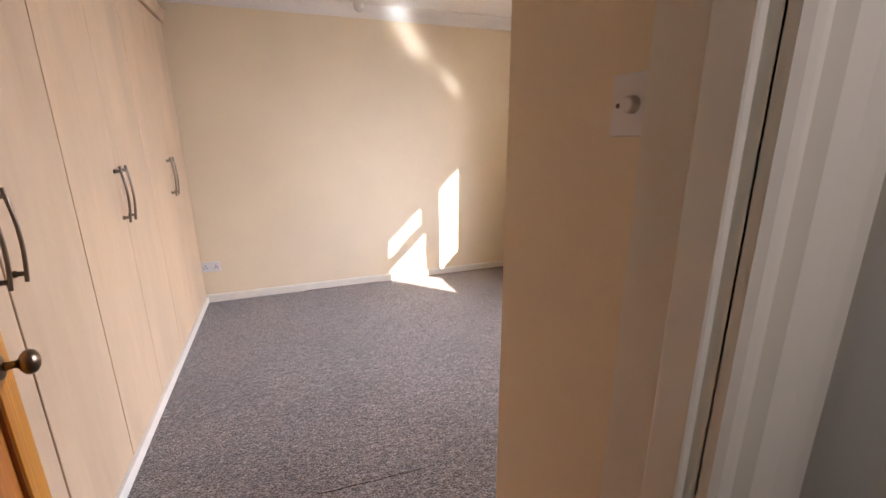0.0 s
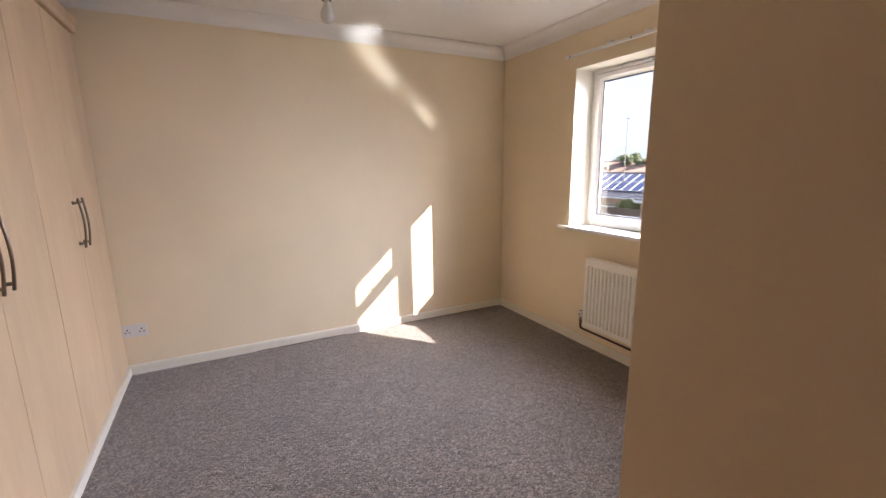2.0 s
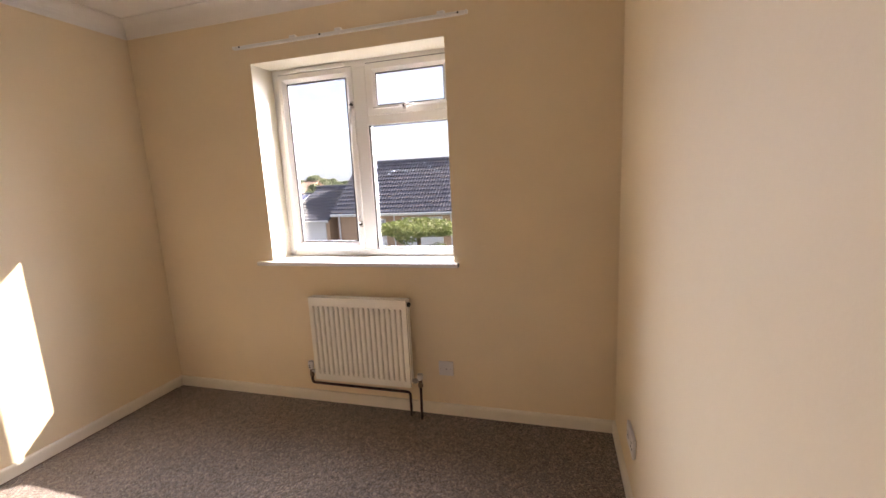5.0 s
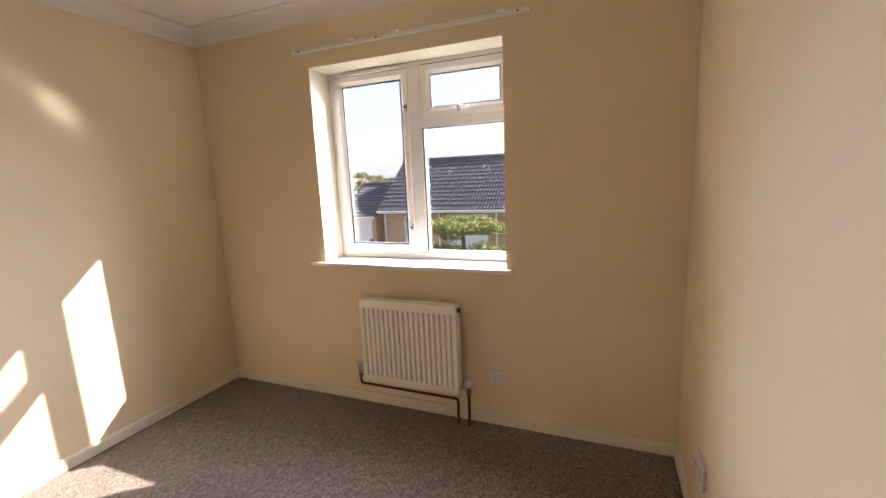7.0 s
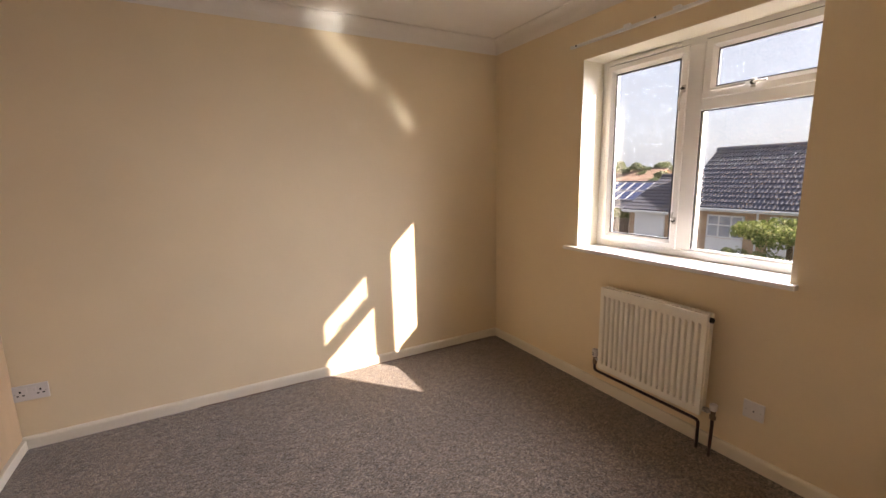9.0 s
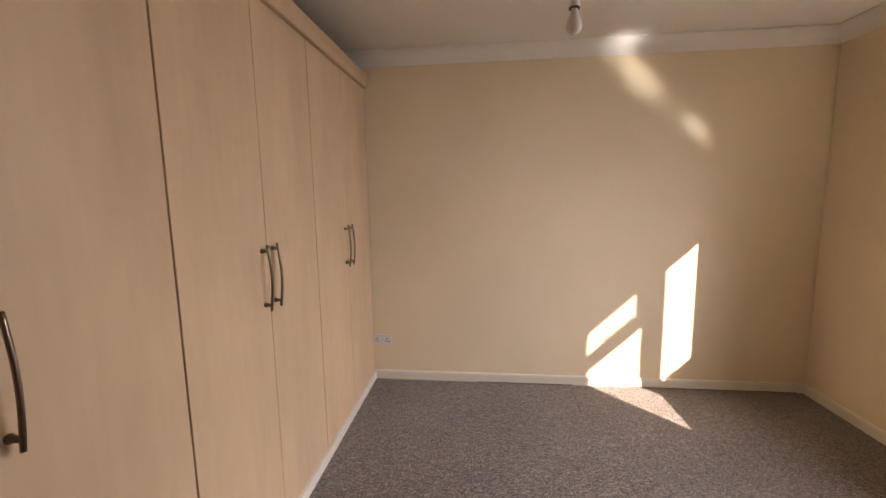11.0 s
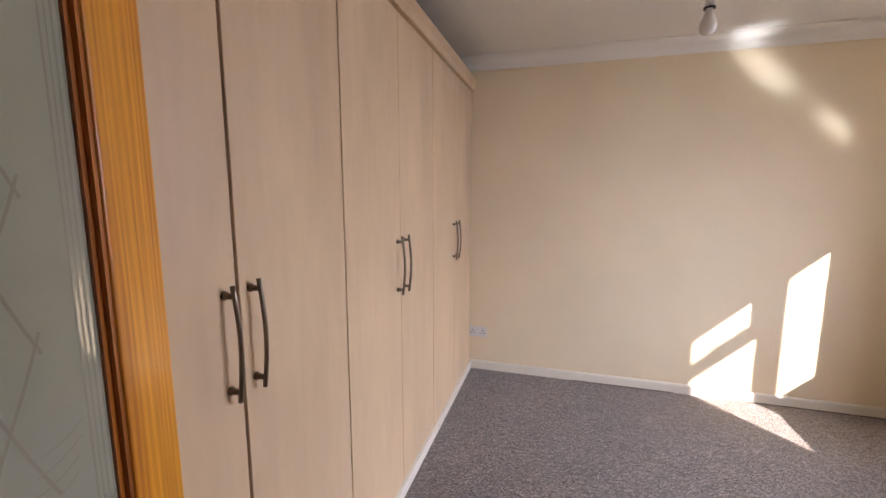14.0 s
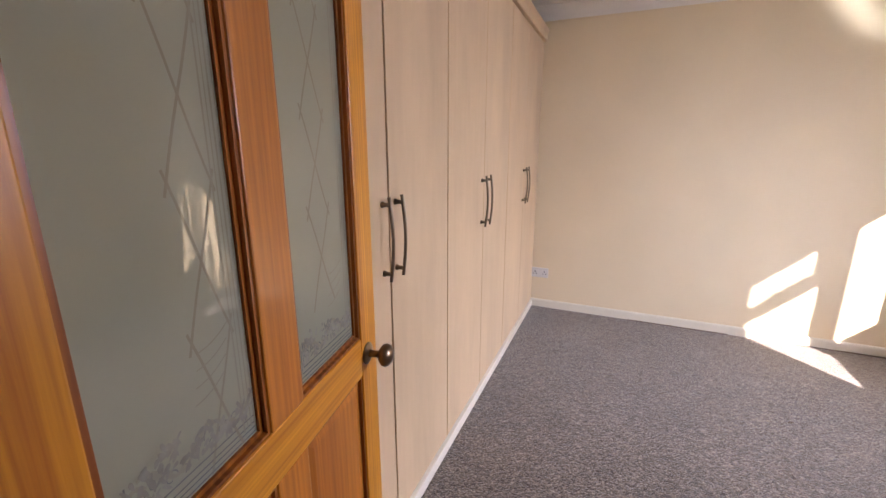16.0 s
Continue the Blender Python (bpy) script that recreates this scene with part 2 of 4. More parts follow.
CARPET_DARK, CARPET_MID, CARPET_LIGHT = (0.056, 0.038, 0.028), (0.128, 0.094, 0.071), (0.32, 0.25, 0.195)
M_WALL = mat("magnolia_paint", (0.79, 0.652, 0.452), 0.75, var=0.045, scale=1.6, bump=0.07, bscale=110, fine=0.1)
M_REVEAL = mat("reveal_cream", (0.82, 0.76, 0.63), 0.6, var=0.03, scale=2.0, bump=0.07, bscale=110)
M_HALL = mat("hall_paint", (0.66, 0.64, 0.60), 0.75, var=0.025, scale=1.6, bump=0.2, bscale=90)
M_CEIL = mat("ceiling_paint", (0.80, 0.76, 0.70), 0.85, var=0.03, scale=2.0, bump=0.3, bscale=70)
M_TRIM = mat("gloss_trim_paint", (0.75, 0.69, 0.58), 0.3, var=0.03, scale=5, bump=0.1, bscale=40)
M_SILL = mat("sill_gloss", (0.80, 0.79, 0.76), 0.07, var=0.02, scale=5, spec=0.9)
M_UPVC = mat("upvc", (0.80, 0.79, 0.76), 0.28, var=0.015, scale=4)
M_SOCKET = mat("socket_plastic", (0.70, 0.665, 0.645), 0.3, var=0.02, scale=9)
M_DARK = mat("dark_slot", (0.03, 0.028, 0.026), 0.6)
M_GASKET = mat("black_gasket", (0.025, 0.025, 0.03), 0.6)
M_RAD = mat("radiator_enamel", (0.84, 0.80, 0.70), 0.35, var=0.02, scale=5)
M_PIPE = mat("pipe_paint", (0.045, 0.016, 0.012), 0.35, var=0.2, scale=30)
M_BRASS = mat("aged_bronze", (0.23, 0.165, 0.11), 0.28, metal=1.0, var=0.15, scale=25)
M_STEEL = mat("brushed_bronze_steel", (0.22, 0.175, 0.13), 0.33, metal=1.0, var=0.1, scale=25)
M_CHROME = mat("worn_chrome", (0.5, 0.48, 0.45), 0.32, metal=1.0, var=0.05)
M_CORD = mat("white_flex", (0.7, 0.68, 0.64), 0.5)
M_MAPLE = knots(grain("maple_laminate", (0.57, 0.39, 0.235), (0.70, 0.50, 0.31), 0.36, stretch=7, scale=3.2, bump=0.02), (0.36, 0.23, 0.14), 0.75)
M_CARCASS = mat("carcass_edge", (0.16, 0.10, 0.065), 0.7, var=0.1)
M_PINE = grain("varnished_pine", (0.38, 0.10, 0.006), (0.72, 0.29, 0.02), 0.35, stretch=40, scale=30, wave=0.14, coat=0.25, bump=0.08)
M_PINE_GOLD = knots(grain("golden_pine", (0.46, 0.13, 0.006), (0.88, 0.38, 0.022), 0.38, stretch=45, scale=34, wave=0.15, coat=0.25, bump=0.08), (0.16, 0.04, 0.008), 0.7)
M_PINE_RAIL = grain("golden_pine_rail", (0.46, 0.13, 0.006), (0.84, 0.35, 0.022), 0.38, axis="Y", across="Z", stretch=45, scale=34, wave=0.12, coat=0.25, bump=0.08)
M_PINE_RED = knots(grain("red_pine", (0.32, 0.082, 0.008), (0.68, 0.225, 0.024), 0.35, stretch=26, scale=22, wave=0.10, coat=0.25, bump=0.08), (0.16, 0.04, 0.008), 0.7)
M_PINE_DARK = grain("varnished_pine_shade", (0.22, 0.055, 0.008), (0.50, 0.15, 0.018), 0.35, stretch=16, scale=16, wave=0.3, coat=0.25)
M_GLASS = glass_mat("window_glass", (0.97, 0.985, 0.98))
M_CARPET = carpet_mat()
M_BRICK = brick_mat()
M_TILE = mat("roof_tile", (0.066, 0.076, 0.108), 0.75, spec=0.3, var=0.3, scale=4, fine=0.2)
M_TILE_RED = mat("red_roof_tile", (0.27, 0.185, 0.15), 0.85, var=0.2, scale=2)
M_WHITE_OUT = mat("white_painted_metal", (0.78, 0.78, 0.78), 0.5, var=0.03)
M_SOLAR = mat("solar_glass", (0.035, 0.06, 0.16), 0.25, var=0.1)
# opaque mottled pale grey for the house window panes
M_PALEGLASS = mat("pale_window_glass", (0.34, 0.36, 0.40), 0.12, var=0.25, scale=2.5)
M_ASPHALT = mat("asphalt", (0.11, 0.11, 0.11), 0.9, var=0.2, scale=1.2, bump=0.4, bscale=80, fine=0.3)
M_GRASS = mat("grass", (0.08, 0.13, 0.035), 0.9, var=0.4, scale=3, bump=0.6, bscale=50, fine=0.3)
M_LEAF = leaf_mat("leaf", (0.05, 0.09, 0.02), (0.25, 0.30, 0.10))
# distance haze is put into this paler, greyer leaf colour
M_LEAF_HAZED = leaf_mat("hazed_leaf", (0.12, 0.16, 0.09), (0.26, 0.31, 0.18))
M_POLE = mat("weathered_pole", (0.22, 0.21, 0.20), 0.9, var=0.2, scale=8)
M_BARK = mat("bark", (0.12, 0.085, 0.06), 0.9, var=0.3, scale=8, bump=0.5, bscale=30)


# ---- mesh helpers ----
def finish(name, bm, material, parent=None, label="", smooth=False):
    me = bpy.data.meshes.new(name)
    bmesh.ops.recalc_face_normals(bm, faces=bm.faces)
    bm.to_mesh(me)
    bm.free()
    if smooth:
        for f in me.polygons:
            f.use_smooth = True
    me.materials.append(material)
    ob = new(name, me)
    if parent is not None:
        ob.parent = parent
    if label:
        tagged(ob, label)
    return ob


def part(name, bm, material, parent, label="", smooth=False):
    return finish(name, bm, material, parent, label, smooth)


def structure(ob, label="", category=""):
    return tagged(ob, label, category, kind="structure")


def empty(name, at=(0, 0, 0), label="", category="", group="", kind="", turn=0):
    e = new(name)
    e.empty_display_size = 0.05
    e.matrix_basis = pose(*at, 0, 0, turn)
    return tagged(e, label, category, group, kind)


def box(bm, lo, hi, bevel=0.0, seg=1):
    """A box from corner to corner, its edges rounded by bevel."""
    lo, hi = [min(a, b) for a, b in zip(lo, hi)], [max(a, b) for a, b in zip(lo, hi)]
    vs = [bm.verts.new((x, y, z)) for x in (lo[0], hi[0]) for y in (lo[1], hi[1]) for z in (lo[2], hi[2])]
    fs = [bm.faces.new([vs[i] for i in q]) for q in ((0, 1, 3, 2), (4, 6, 7, 5), (0, 4, 5, 1), (2, 3, 7, 6), (0, 2, 6, 4), (1, 5, 7, 3))]
    if bevel:
        es = list({e for f in fs for e in f.edges})
        bmesh.ops.bevel(bm, geom=es, offset=bevel, segments=seg, profile=0.5, affect="EDGES")
    return bm


def boxes(*items, bevel=0.0, seg=1):
    bm = bmesh.new()
    for lo, hi in items:
        box(bm, lo, hi, bevel, seg)
    return bm


def cyl(bm, a, b, r, r2=None, n=16, caps=True):
    """A round bar from a to b."""
    a, b = Vector(a), Vector(b)
    r2 = r if r2 is None else r2
    d = (b - a).normalized()
    u = d.orthogonal().normalized()
    w = d.cross(u)
    rings = []
    for c, rr in ((a, r), (b, r2)):
        rings.append([bm.verts.new(c + (u * math.cos(t) + w * math.sin(t)) * rr) for t in [2 * math.pi * i / n for i in range(n)]])
    for i in range(n):
        j = (i + 1) % n
        bm.faces.new((rings[0][i], rings[0][j], rings[1][j], rings[1][i]))
    if caps:
        bm.faces.new(rings[0][::-1])
        bm.faces.new(rings[1])
    return bm


def tube(bm, pts, r, n=10):
    """A round tube along points."""
    pts = [Vector(p) for p in pts]
    rings = []
    u = None
    for i, c in enumerate(pts):
        d = (pts[min(i + 1, len(pts) - 1)] - pts[max(i - 1, 0)]).normalized()
        u = d.orthogonal().normalized() if u is None else (u - d * u.dot(d)).normalized()
        w = d.cross(u)
        rr = r(i / (len(pts) - 1)) if callable(r) else r
        rings.append([bm.verts.new(c + (u * math.cos(t) + w * math.sin(t)) * rr) for t in [2 * math.pi * k / n for k in range(n)]])
    for a, b in zip(rings, rings[1:]):
        for i in range(n):
            j = (i + 1) % n
            bm.faces.new((a[i], a[j], b[j], b[i]))
    bm.faces.new(rings[0][::-1])
    bm.faces.new(rings[-1])
    return bm


def lathe(bm, base, axis, profile, n=24):
    """A turned shape: profile is (distance along the axis, radius)."""
    base, d = Vector(base), Vector(axis).normalized()
    u = d.orthogonal().normalized()
    w = d.cross(u)
    rings = []
    for s, r in profile:
        rings.append([bm.verts.new(base + d * s + (u * math.cos(t) + w * math.sin(t)) * max(r, 0.0003)) for t in [2 * math.pi * i / n for i in range(n)]])
    for a, b in zip(rings, rings[1:]):
        for i in range(n):
            j = (i + 1) % n
            bm.faces.new((a[i], a[j], b[j], b[i]))
    bm.faces.new(rings[0][::-1])
    bm.faces.new(rings[-1])
    return bm


def sweep(bm, path, profile):
    """Runs a profile (out from the wall, height) along a plan path with mitred corners; the room is on its right."""
    path = [Vector(p) for p in path]
    rings = []
    for i, p in enumerate(path):
        ns = []
        if i > 0:
            d = (p - path[i - 1]).normalized()
            ns.append(Vector((d.y, -d.x)))
        if i < len(path) - 1:
            d = (path[i + 1] - p).normalized()
            ns.append(Vector((d.y, -d.x)))
        m = ns[0] if len(ns) == 1 else (ns[0] + ns[1]) / (1 + ns[0].dot(ns[1]))
        rings.append([bm.verts.new((p.x + m.x * o, p.y + m.y * o, z)) for o, z in profile])
    k = len(profile)
    for a, b in zip(rings, rings[1:]):
        for i in range(k):
            j = (i + 1) % k
            bm.faces.new((a[i], a[j], b[j], b[i]))
    bm.faces.new(rings[0][::-1])
    bm.faces.new(rings[-1])
    return bm


# ---- the shell of the room ----
N, NW, EAST, SOUTH, RET = 3.996, 4.056, 2.80, 1.083, 0.926
SOUTH_E = 1.101
CEIL = 2.405
WF = -0.28
DOOR_N, DOOR_S = 0.535, 0.425
JW, JE = -0.045, 0.779
WY0, WY1, WZ0, WZ1 = 1.942, 3.108, 0.912, 2.075
REVEAL = 2.985
FY0 = 1.912

def prism(plan, z0, z1):
    """An upright block on a plan outline."""
    bm = bmesh.new()
    lo = [bm.verts.new((*p, z0)) for p in plan]
    hi = [bm.verts.new((*p, z1)) for p in plan]
    for i in range(len(plan)):
        j = (i + 1) % len(plan)
        bm.faces.new((lo[i], lo[j], hi[j], hi[i]))
    bm.faces.new(lo[::-1])
    bm.faces.new(hi)
    return bm


floor = structure(finish("floor", boxes(((-1.0, -0.95, -0.2), (2.80, 4.06, 0.0))), M_CARPET), "grey-brown speckled short loop pile carpet, slightly worn", "carpet")
ceiling = structure(finish("ceiling", boxes(((-1.0, -0.95, CEIL), (2.80, 4.06, CEIL + 0.15))), M_CEIL), "flat white matt painted ceiling", "ceiling")
structure(finish("wall_east", boxes(
    ((EAST, -0.95, -0.2), (REVEAL, WY0, CEIL + 0.15)), ((REVEAL, -0.95, -0.2), (3.10, FY0, CEIL + 0.15)), ((EAST, WY1, -0.2), (3.10, N - 0.004, CEIL + 0.15)),
    ((EAST, WY0, -0.2), (REVEAL, WY1, WZ0 - 0.026)), ((EAST, WY0, WZ1), (REVEAL, WY1, CEIL + 0.15)),
    ((REVEAL, FY0, -0.2), (3.10, WY1, WZ0 - 0.003)), ((REVEAL, FY0, WZ1), (3.10, WY1, CEIL + 0.15))), M_WALL),
    "magnolia cream painted wall with a deep window opening", "wall")


structure(finish("wall_north", prism([(-1.15, NW + 0.006), (3.10, N - 0.004), (3.10, 4.2), (-1.15, 4.2)], -0.2, CEIL + 0.15), M_WALL), "plain magnolia cream painted plaster wall", "wall")
structure(finish("wall_south", prism([(RET + 0.1, SOUTH - 0.1), (EAST, SOUTH - 0.1), (EAST, SOUTH_E), (RET + 0.1, SOUTH + (SOUTH_E - SOUTH) * 0.053)], 0, CEIL), M_WALL), "plain magnolia cream painted wall beside the window", "wall")
structure(finish("wall_return", prism([(RET, DOOR_N), (RET + 0.1, DOOR_N), (RET + 0.1, SOUTH + (SOUTH_E - SOUTH) * 0.053), (RET + 0.003, SOUTH), (RET, SOUTH - 0.003)], 0, CEIL), M_WALL), "magnolia painted wall return beside the doorway", "wall")
structure(finish("wall_doorway", boxes(
    ((-1.0, DOOR_S, 0), (JW - 0.03, DOOR_N, CEIL)), ((JE + 0.03, DOOR_S, 0), (EAST, DOOR_N, CEIL)),
    ((JW - 0.03, DOOR_S, 2.03), (JE + 0.03, DOOR_N, CEIL))), M_WALL), "magnolia painted wall with the doorway", "wall")
structure(finish("wall_west", boxes(((-1.15, -0.95, -0.2), (-1.0, NW, CEIL + 0.15))), M_WALL), "plain wall behind the fitted wardrobes", "wall")
structure(finish("wall_hall_south", boxes(((-1.15, -1.1, -0.2), (3.10, -0.95, CEIL + 0.15))), M_HALL), "plain pale hall wall", "wall")
structure(finish("wall_hall_east", boxes(((0.952, -0.95, 0), (1.10, DOOR_S, CEIL))), M_HALL), "plain pale grey hall wall", "wall")
structure(finish("wall_filler", boxes(((-0.999, DOOR_N, 0), (WF, 1.105, CEIL))), M_WALL), "plain painted wall behind the open door", "wall")

cv = [(0, CEIL - 0.09), (0.003, CEIL - 0.09)] + [(0.085 - 0.077 * math.cos(a), CEIL - 0.085 + 0.079 * math.sin(a)) for a in [radians(t) for t in (8, 20, 32, 45, 58, 70, 82)]] + [(0.09, CEIL - 0.006), (0.09, CEIL), (0, CEIL)]
room_line = [(-0.999, NW), (EAST, N), (EAST, SOUTH_E), (RET, SOUTH), (RET, DOOR_N), (WF, DOOR_N)]
coving = structure(finish("coving", sweep(bmesh.new(), room_line, cv), M_CEIL), "white plaster coving along the ceiling", "coving")

sk = [(0, 0), (0.015, 0), (0.015, 0.052), (0.0135, 0.059), (0.010, 0.065), (0.005, 0.068), (0, 0.068)]
structure(finish("baseboard", sweep(bmesh.new(), [(WF, 4.044), (EAST, N), (EAST, SOUTH_E), (RET, SOUTH), (RET, DOOR_N + 0.02)], sk), M_TRIM), "cream gloss painted low skirting board", "skirting board")

# door lining, stops and architraves
lining = boxes(((JW - 0.028, DOOR_S - 0.002, 0), (JW, DOOR_N + 0.002, 2.0)), ((JE, DOOR_S - 0.002, 0), (JE + 0.028, DOOR_N + 0.002, 2.0)), ((JW - 0.028, DOOR_S - 0.002, 2.0), (JE + 0.028, DOOR_N + 0.002, 2.028)))
structure(finish("door_lining", lining, M_TRIM), "white gloss painted door lining", "door frame")
stops = boxes(((JW, DOOR_S + 0.01, 0), (JW + 0.012, 0.475, 2.0)), ((JE - 0.012, DOOR_S + 0.01, 0), (JE, 0.475, 2.0)), ((JW + 0.012, DOOR_S + 0.01, 1.988), (JE - 0.012, 0.475, 2.0)), bevel=0.002)
structure(finish("door_stop", stops, M_TRIM), "white painted door stop strip", "door frame")


def architrave(name, x_in, out, y, sgn, z, wide=1.0):
    """An upright moulded board: x_in its inner edge, out the way it widens."""
    prof = [(0.004, 0), (0.004, 0.012), (0.010, 0.017), (0.017, 0.015), (0.021, 0.008), (0.032, 0.007), (0.042, 0.014), (0.052, 0.019), (0.066, 0.018), (0.073, 0.013), (0.074, 0)]
    if wide > 1:
        prof = [(0.0, 0), (0.0, 0.012), (0.006, 0.018), (0.016, 0.019), (0.021, 0.012), (0.028, 0.003), (0.052, 0.003), (0.060, 0.015), (0.080, 0.023), (0.118, 0.021), (0.132, 0.015), (0.160, 0.011), (0.163, 0)]
    bm = bmesh.new()
    lo = [bm.verts.new((x_in + out * a, y + sgn * b, 0)) for a, b in prof]
    hi = [bm.verts.new((x_in + out * a, y + sgn * b, z)) for a, b in prof]
    k = len(prof)
    for i in range(k):
        j = (i + 1) % k
        bm.faces.new((lo[i], lo[j], hi[j], hi[i]))
    bm.faces.new(lo)
    bm.faces.new(hi[::-1])
    return structure(finish(name, bm, M_TRIM), "white gloss moulded architrave round the doorway", "architrave")


for y, sgn in ((DOOR_N, 1), (DOOR_S, -1)):
    architrave("architrave", JE, 1, y, sgn, 2.075, 1.0 if sgn > 0 else 1.77)
    architrave("architrave", JW, -1, y, sgn, 2.075)
    structure(finish("architrave", boxes(((JW, y, 2.006), (JE, y + sgn * 0.017, 2.075)), bevel=0.003), M_TRIM), "white gloss moulded architrave round the doorway", "architrave")

# thin skins, paler than the wall, lining the window opening
for lo, hi in (((EAST + 0.001, WY1 - 0.003, WZ0), (REVEAL - 0.0005, WY1 + 0.01, WZ1 - 0.003)), ((EAST + 0.001, WY0, WZ1 - 0.003), (REVEAL - 0.0005, WY1 + 0.01, WZ1 + 0.01))):
    structure(finish("window_reveal", boxes((lo, hi)), M_REVEAL), "cream white window reveal", "window reveal")

# ---- window ----
win = structure(empty("window_1", (REVEAL, (WY0 + WY1) / 2, WZ0)), "white plastic casement window with a side light and a top vent", "window")
WX = REVEAL


def ring(y0, y1, z0, z1, w, x0, x1, bevel=0.003):
    """A rectangular frame of members w wide, in the window's own place."""
    wb = w if isinstance(w, tuple) else (w, w, w, w)
    o = (win.matrix_basis.translation)
    q = lambda x, y, z: (x - o.x, y - o.y, z - o.z)
    return boxes((q(x0, y0, z0), q(x1, y0 + wb[0], z1)), (q(x0, y1 - wb[1], z0), q(x1, y1, z1)),
                 (q(x0, y0 + wb[0], z0), q(x1, y1 - wb[1], z0 + wb[2])), (q(x0, y0 + wb[0], z1 - wb[3]), q(x1, y1 - wb[1], z1)), bevel=bevel)


def wloc(items, bevel=0.0, seg=1):
    o = win.matrix_basis.translation
    return boxes(*[(tuple(Vector(a) - o), tuple(Vector(b) - o)) for a, b in items], bevel=bevel, seg=seg)


frame_bm = ring(FY0 + 0.001, WY1, WZ0, WZ1, (0.029, 0.042, 0.042, 0.042), WX + 0.0005, WX + 0.018)
o_ = win.matrix_basis.translation
for lo, hi in (((WX + 0.018, FY0 + 0.001, WZ0), (WX + 0.065, FY0 + 0.012, WZ1)), ((WX + 0.018, WY1 - 0.042, WZ0), (WX + 0.065, WY1, WZ1)),
               ((WX + 0.018, FY0 + 0.012, WZ0), (WX + 0.065, WY1 - 0.042, WZ0 + 0.030)), ((WX + 0.018, FY0 + 0.012, WZ1 - 0.022), (WX + 0.065, WY1 - 0.042, WZ1))):
    box(frame_bm, tuple(Vector(lo) - o_), tuple(Vector(hi) - o_))
part("window_frame", frame_bm, M_UPVC, win)
part("mullion", wloc([((WX, 2.4615, 1.764), (WX + 0.065, 2.4772, WZ1 - 0.042)), ((WX, 2.477, WZ0 + 0.042), (WX + 0.065, 2.562, WZ1 - 0.042))], 0.003), M_UPVC, win)
part("transom", wloc([((WX + 0.0005, FY0 + 0.031, 1.698), (WX + 0.012, 2.477, 1.766)), ((WX + 0.0122, FY0 + 0.013, 1.750), (WX + 0.065, 2.477, 1.766))], 0.002), M_UPVC, win)


def sash(y0, y1, z0, z1, flat, w, x0, x1, lean=0.022):
    """A mitred sash: a flat face, then a bead that slopes back to the glass."""
    o = win.matrix_basis.translation
    bm = bmesh.new()
    loops = []
    for d, x in ((0, x1), (0, x0 + 0.003), (0.003, x0), (flat, x0), (w - 0.002, x0 + lean), (w, x0 + lean + 0.003), (w, x1)):
        loops.append([bm.verts.new(Vector((x, y, z)) - o) for y, z in ((y0 + d, z0 + d), (y1 - d, z0 + d), (y1 - d, z1 - d), (y0 + d, z1 - d))])
    for a, b in zip(loops, loops[1:] + loops[:1]):
        for i in range(4):
            j = (i + 1) % 4
            bm.faces.new((a[i], a[j], b[j], b[i]))
    return bm


def pane(y0, y1, z0, z1, x):
    part("gasket", ring(y0 - 0.001, y1 + 0.001, z0 - 0.001, z1 + 0.001, (0.006, 0.006, 0.006, 0.009), x - 0.004, x + 0.010, 0), M_GASKET, win)
    part("pane", wloc([((x + 0.004, y0 + 0.004, z0 + 0.004), (x + 0.008, y1 - 0.004, z1 - 0.004))]), M_GLASS, win)


casement = part("casement_sash", sash(2.557, 3.066, 0.950, 2.039, 0.029, 0.052, WX - 0.010, WX + 0.04), M_UPVC, win)
vent = part("vent_sash", sash(1.950, 2.470, 1.755, 2.045, 0.033, 0.053, WX - 0.006, WX + 0.018, 0.014), M_UPVC, win)
pane(2.609, 3.014, 1.002, 1.987, WX + 0.015)
pane(2.003, 2.415, 1.808, 1.992, WX + 0.015)
pane(1.928, 2.477, 0.944, 1.749, WX + 0.030)
part("glazing_bead", ring(1.946, 2.477, 0.954, 1.695, (0.0001, 0.012, 0.012, 0.0001), WX + 0.010, WX + 0.024, 0), M_UPVC, win)
part("bead_gasket", wloc([((WX + 0.004, 1.942, 1.6905), (WX + 0.009, 2.4765, 1.6975)), ((WX + 0.004, 2.4725, 0.966), (WX + 0.009, 2.4765, 1.6905)), ((WX + 0.008, 1.942, 0.966), (WX + 0.013, 1.9445, 1.6945))]), M_GASKET, win)
# thin black strips draw the shadow line between sashes and frame
part("sash_gap_shadow", wloc([((WX - 0.004, 2.56, 2.0393), (WX - 0.0004, 3.064, 2.0420)), ((WX - 0.004, 1.95, 2.0453), (WX - 0.0004, 2.470, 2.0480)), ((WX - 0.004, 3.0663, 0.956), (WX - 0.0004, 3.0690, 2.037))]), M_GASKET, win)
part("trickle_vent", wloc([((WX - 0.022, 2.60, 2.0425), (WX - 0.001, 3.02, 2.060))], 0.004, 2), M_UPVC, win)


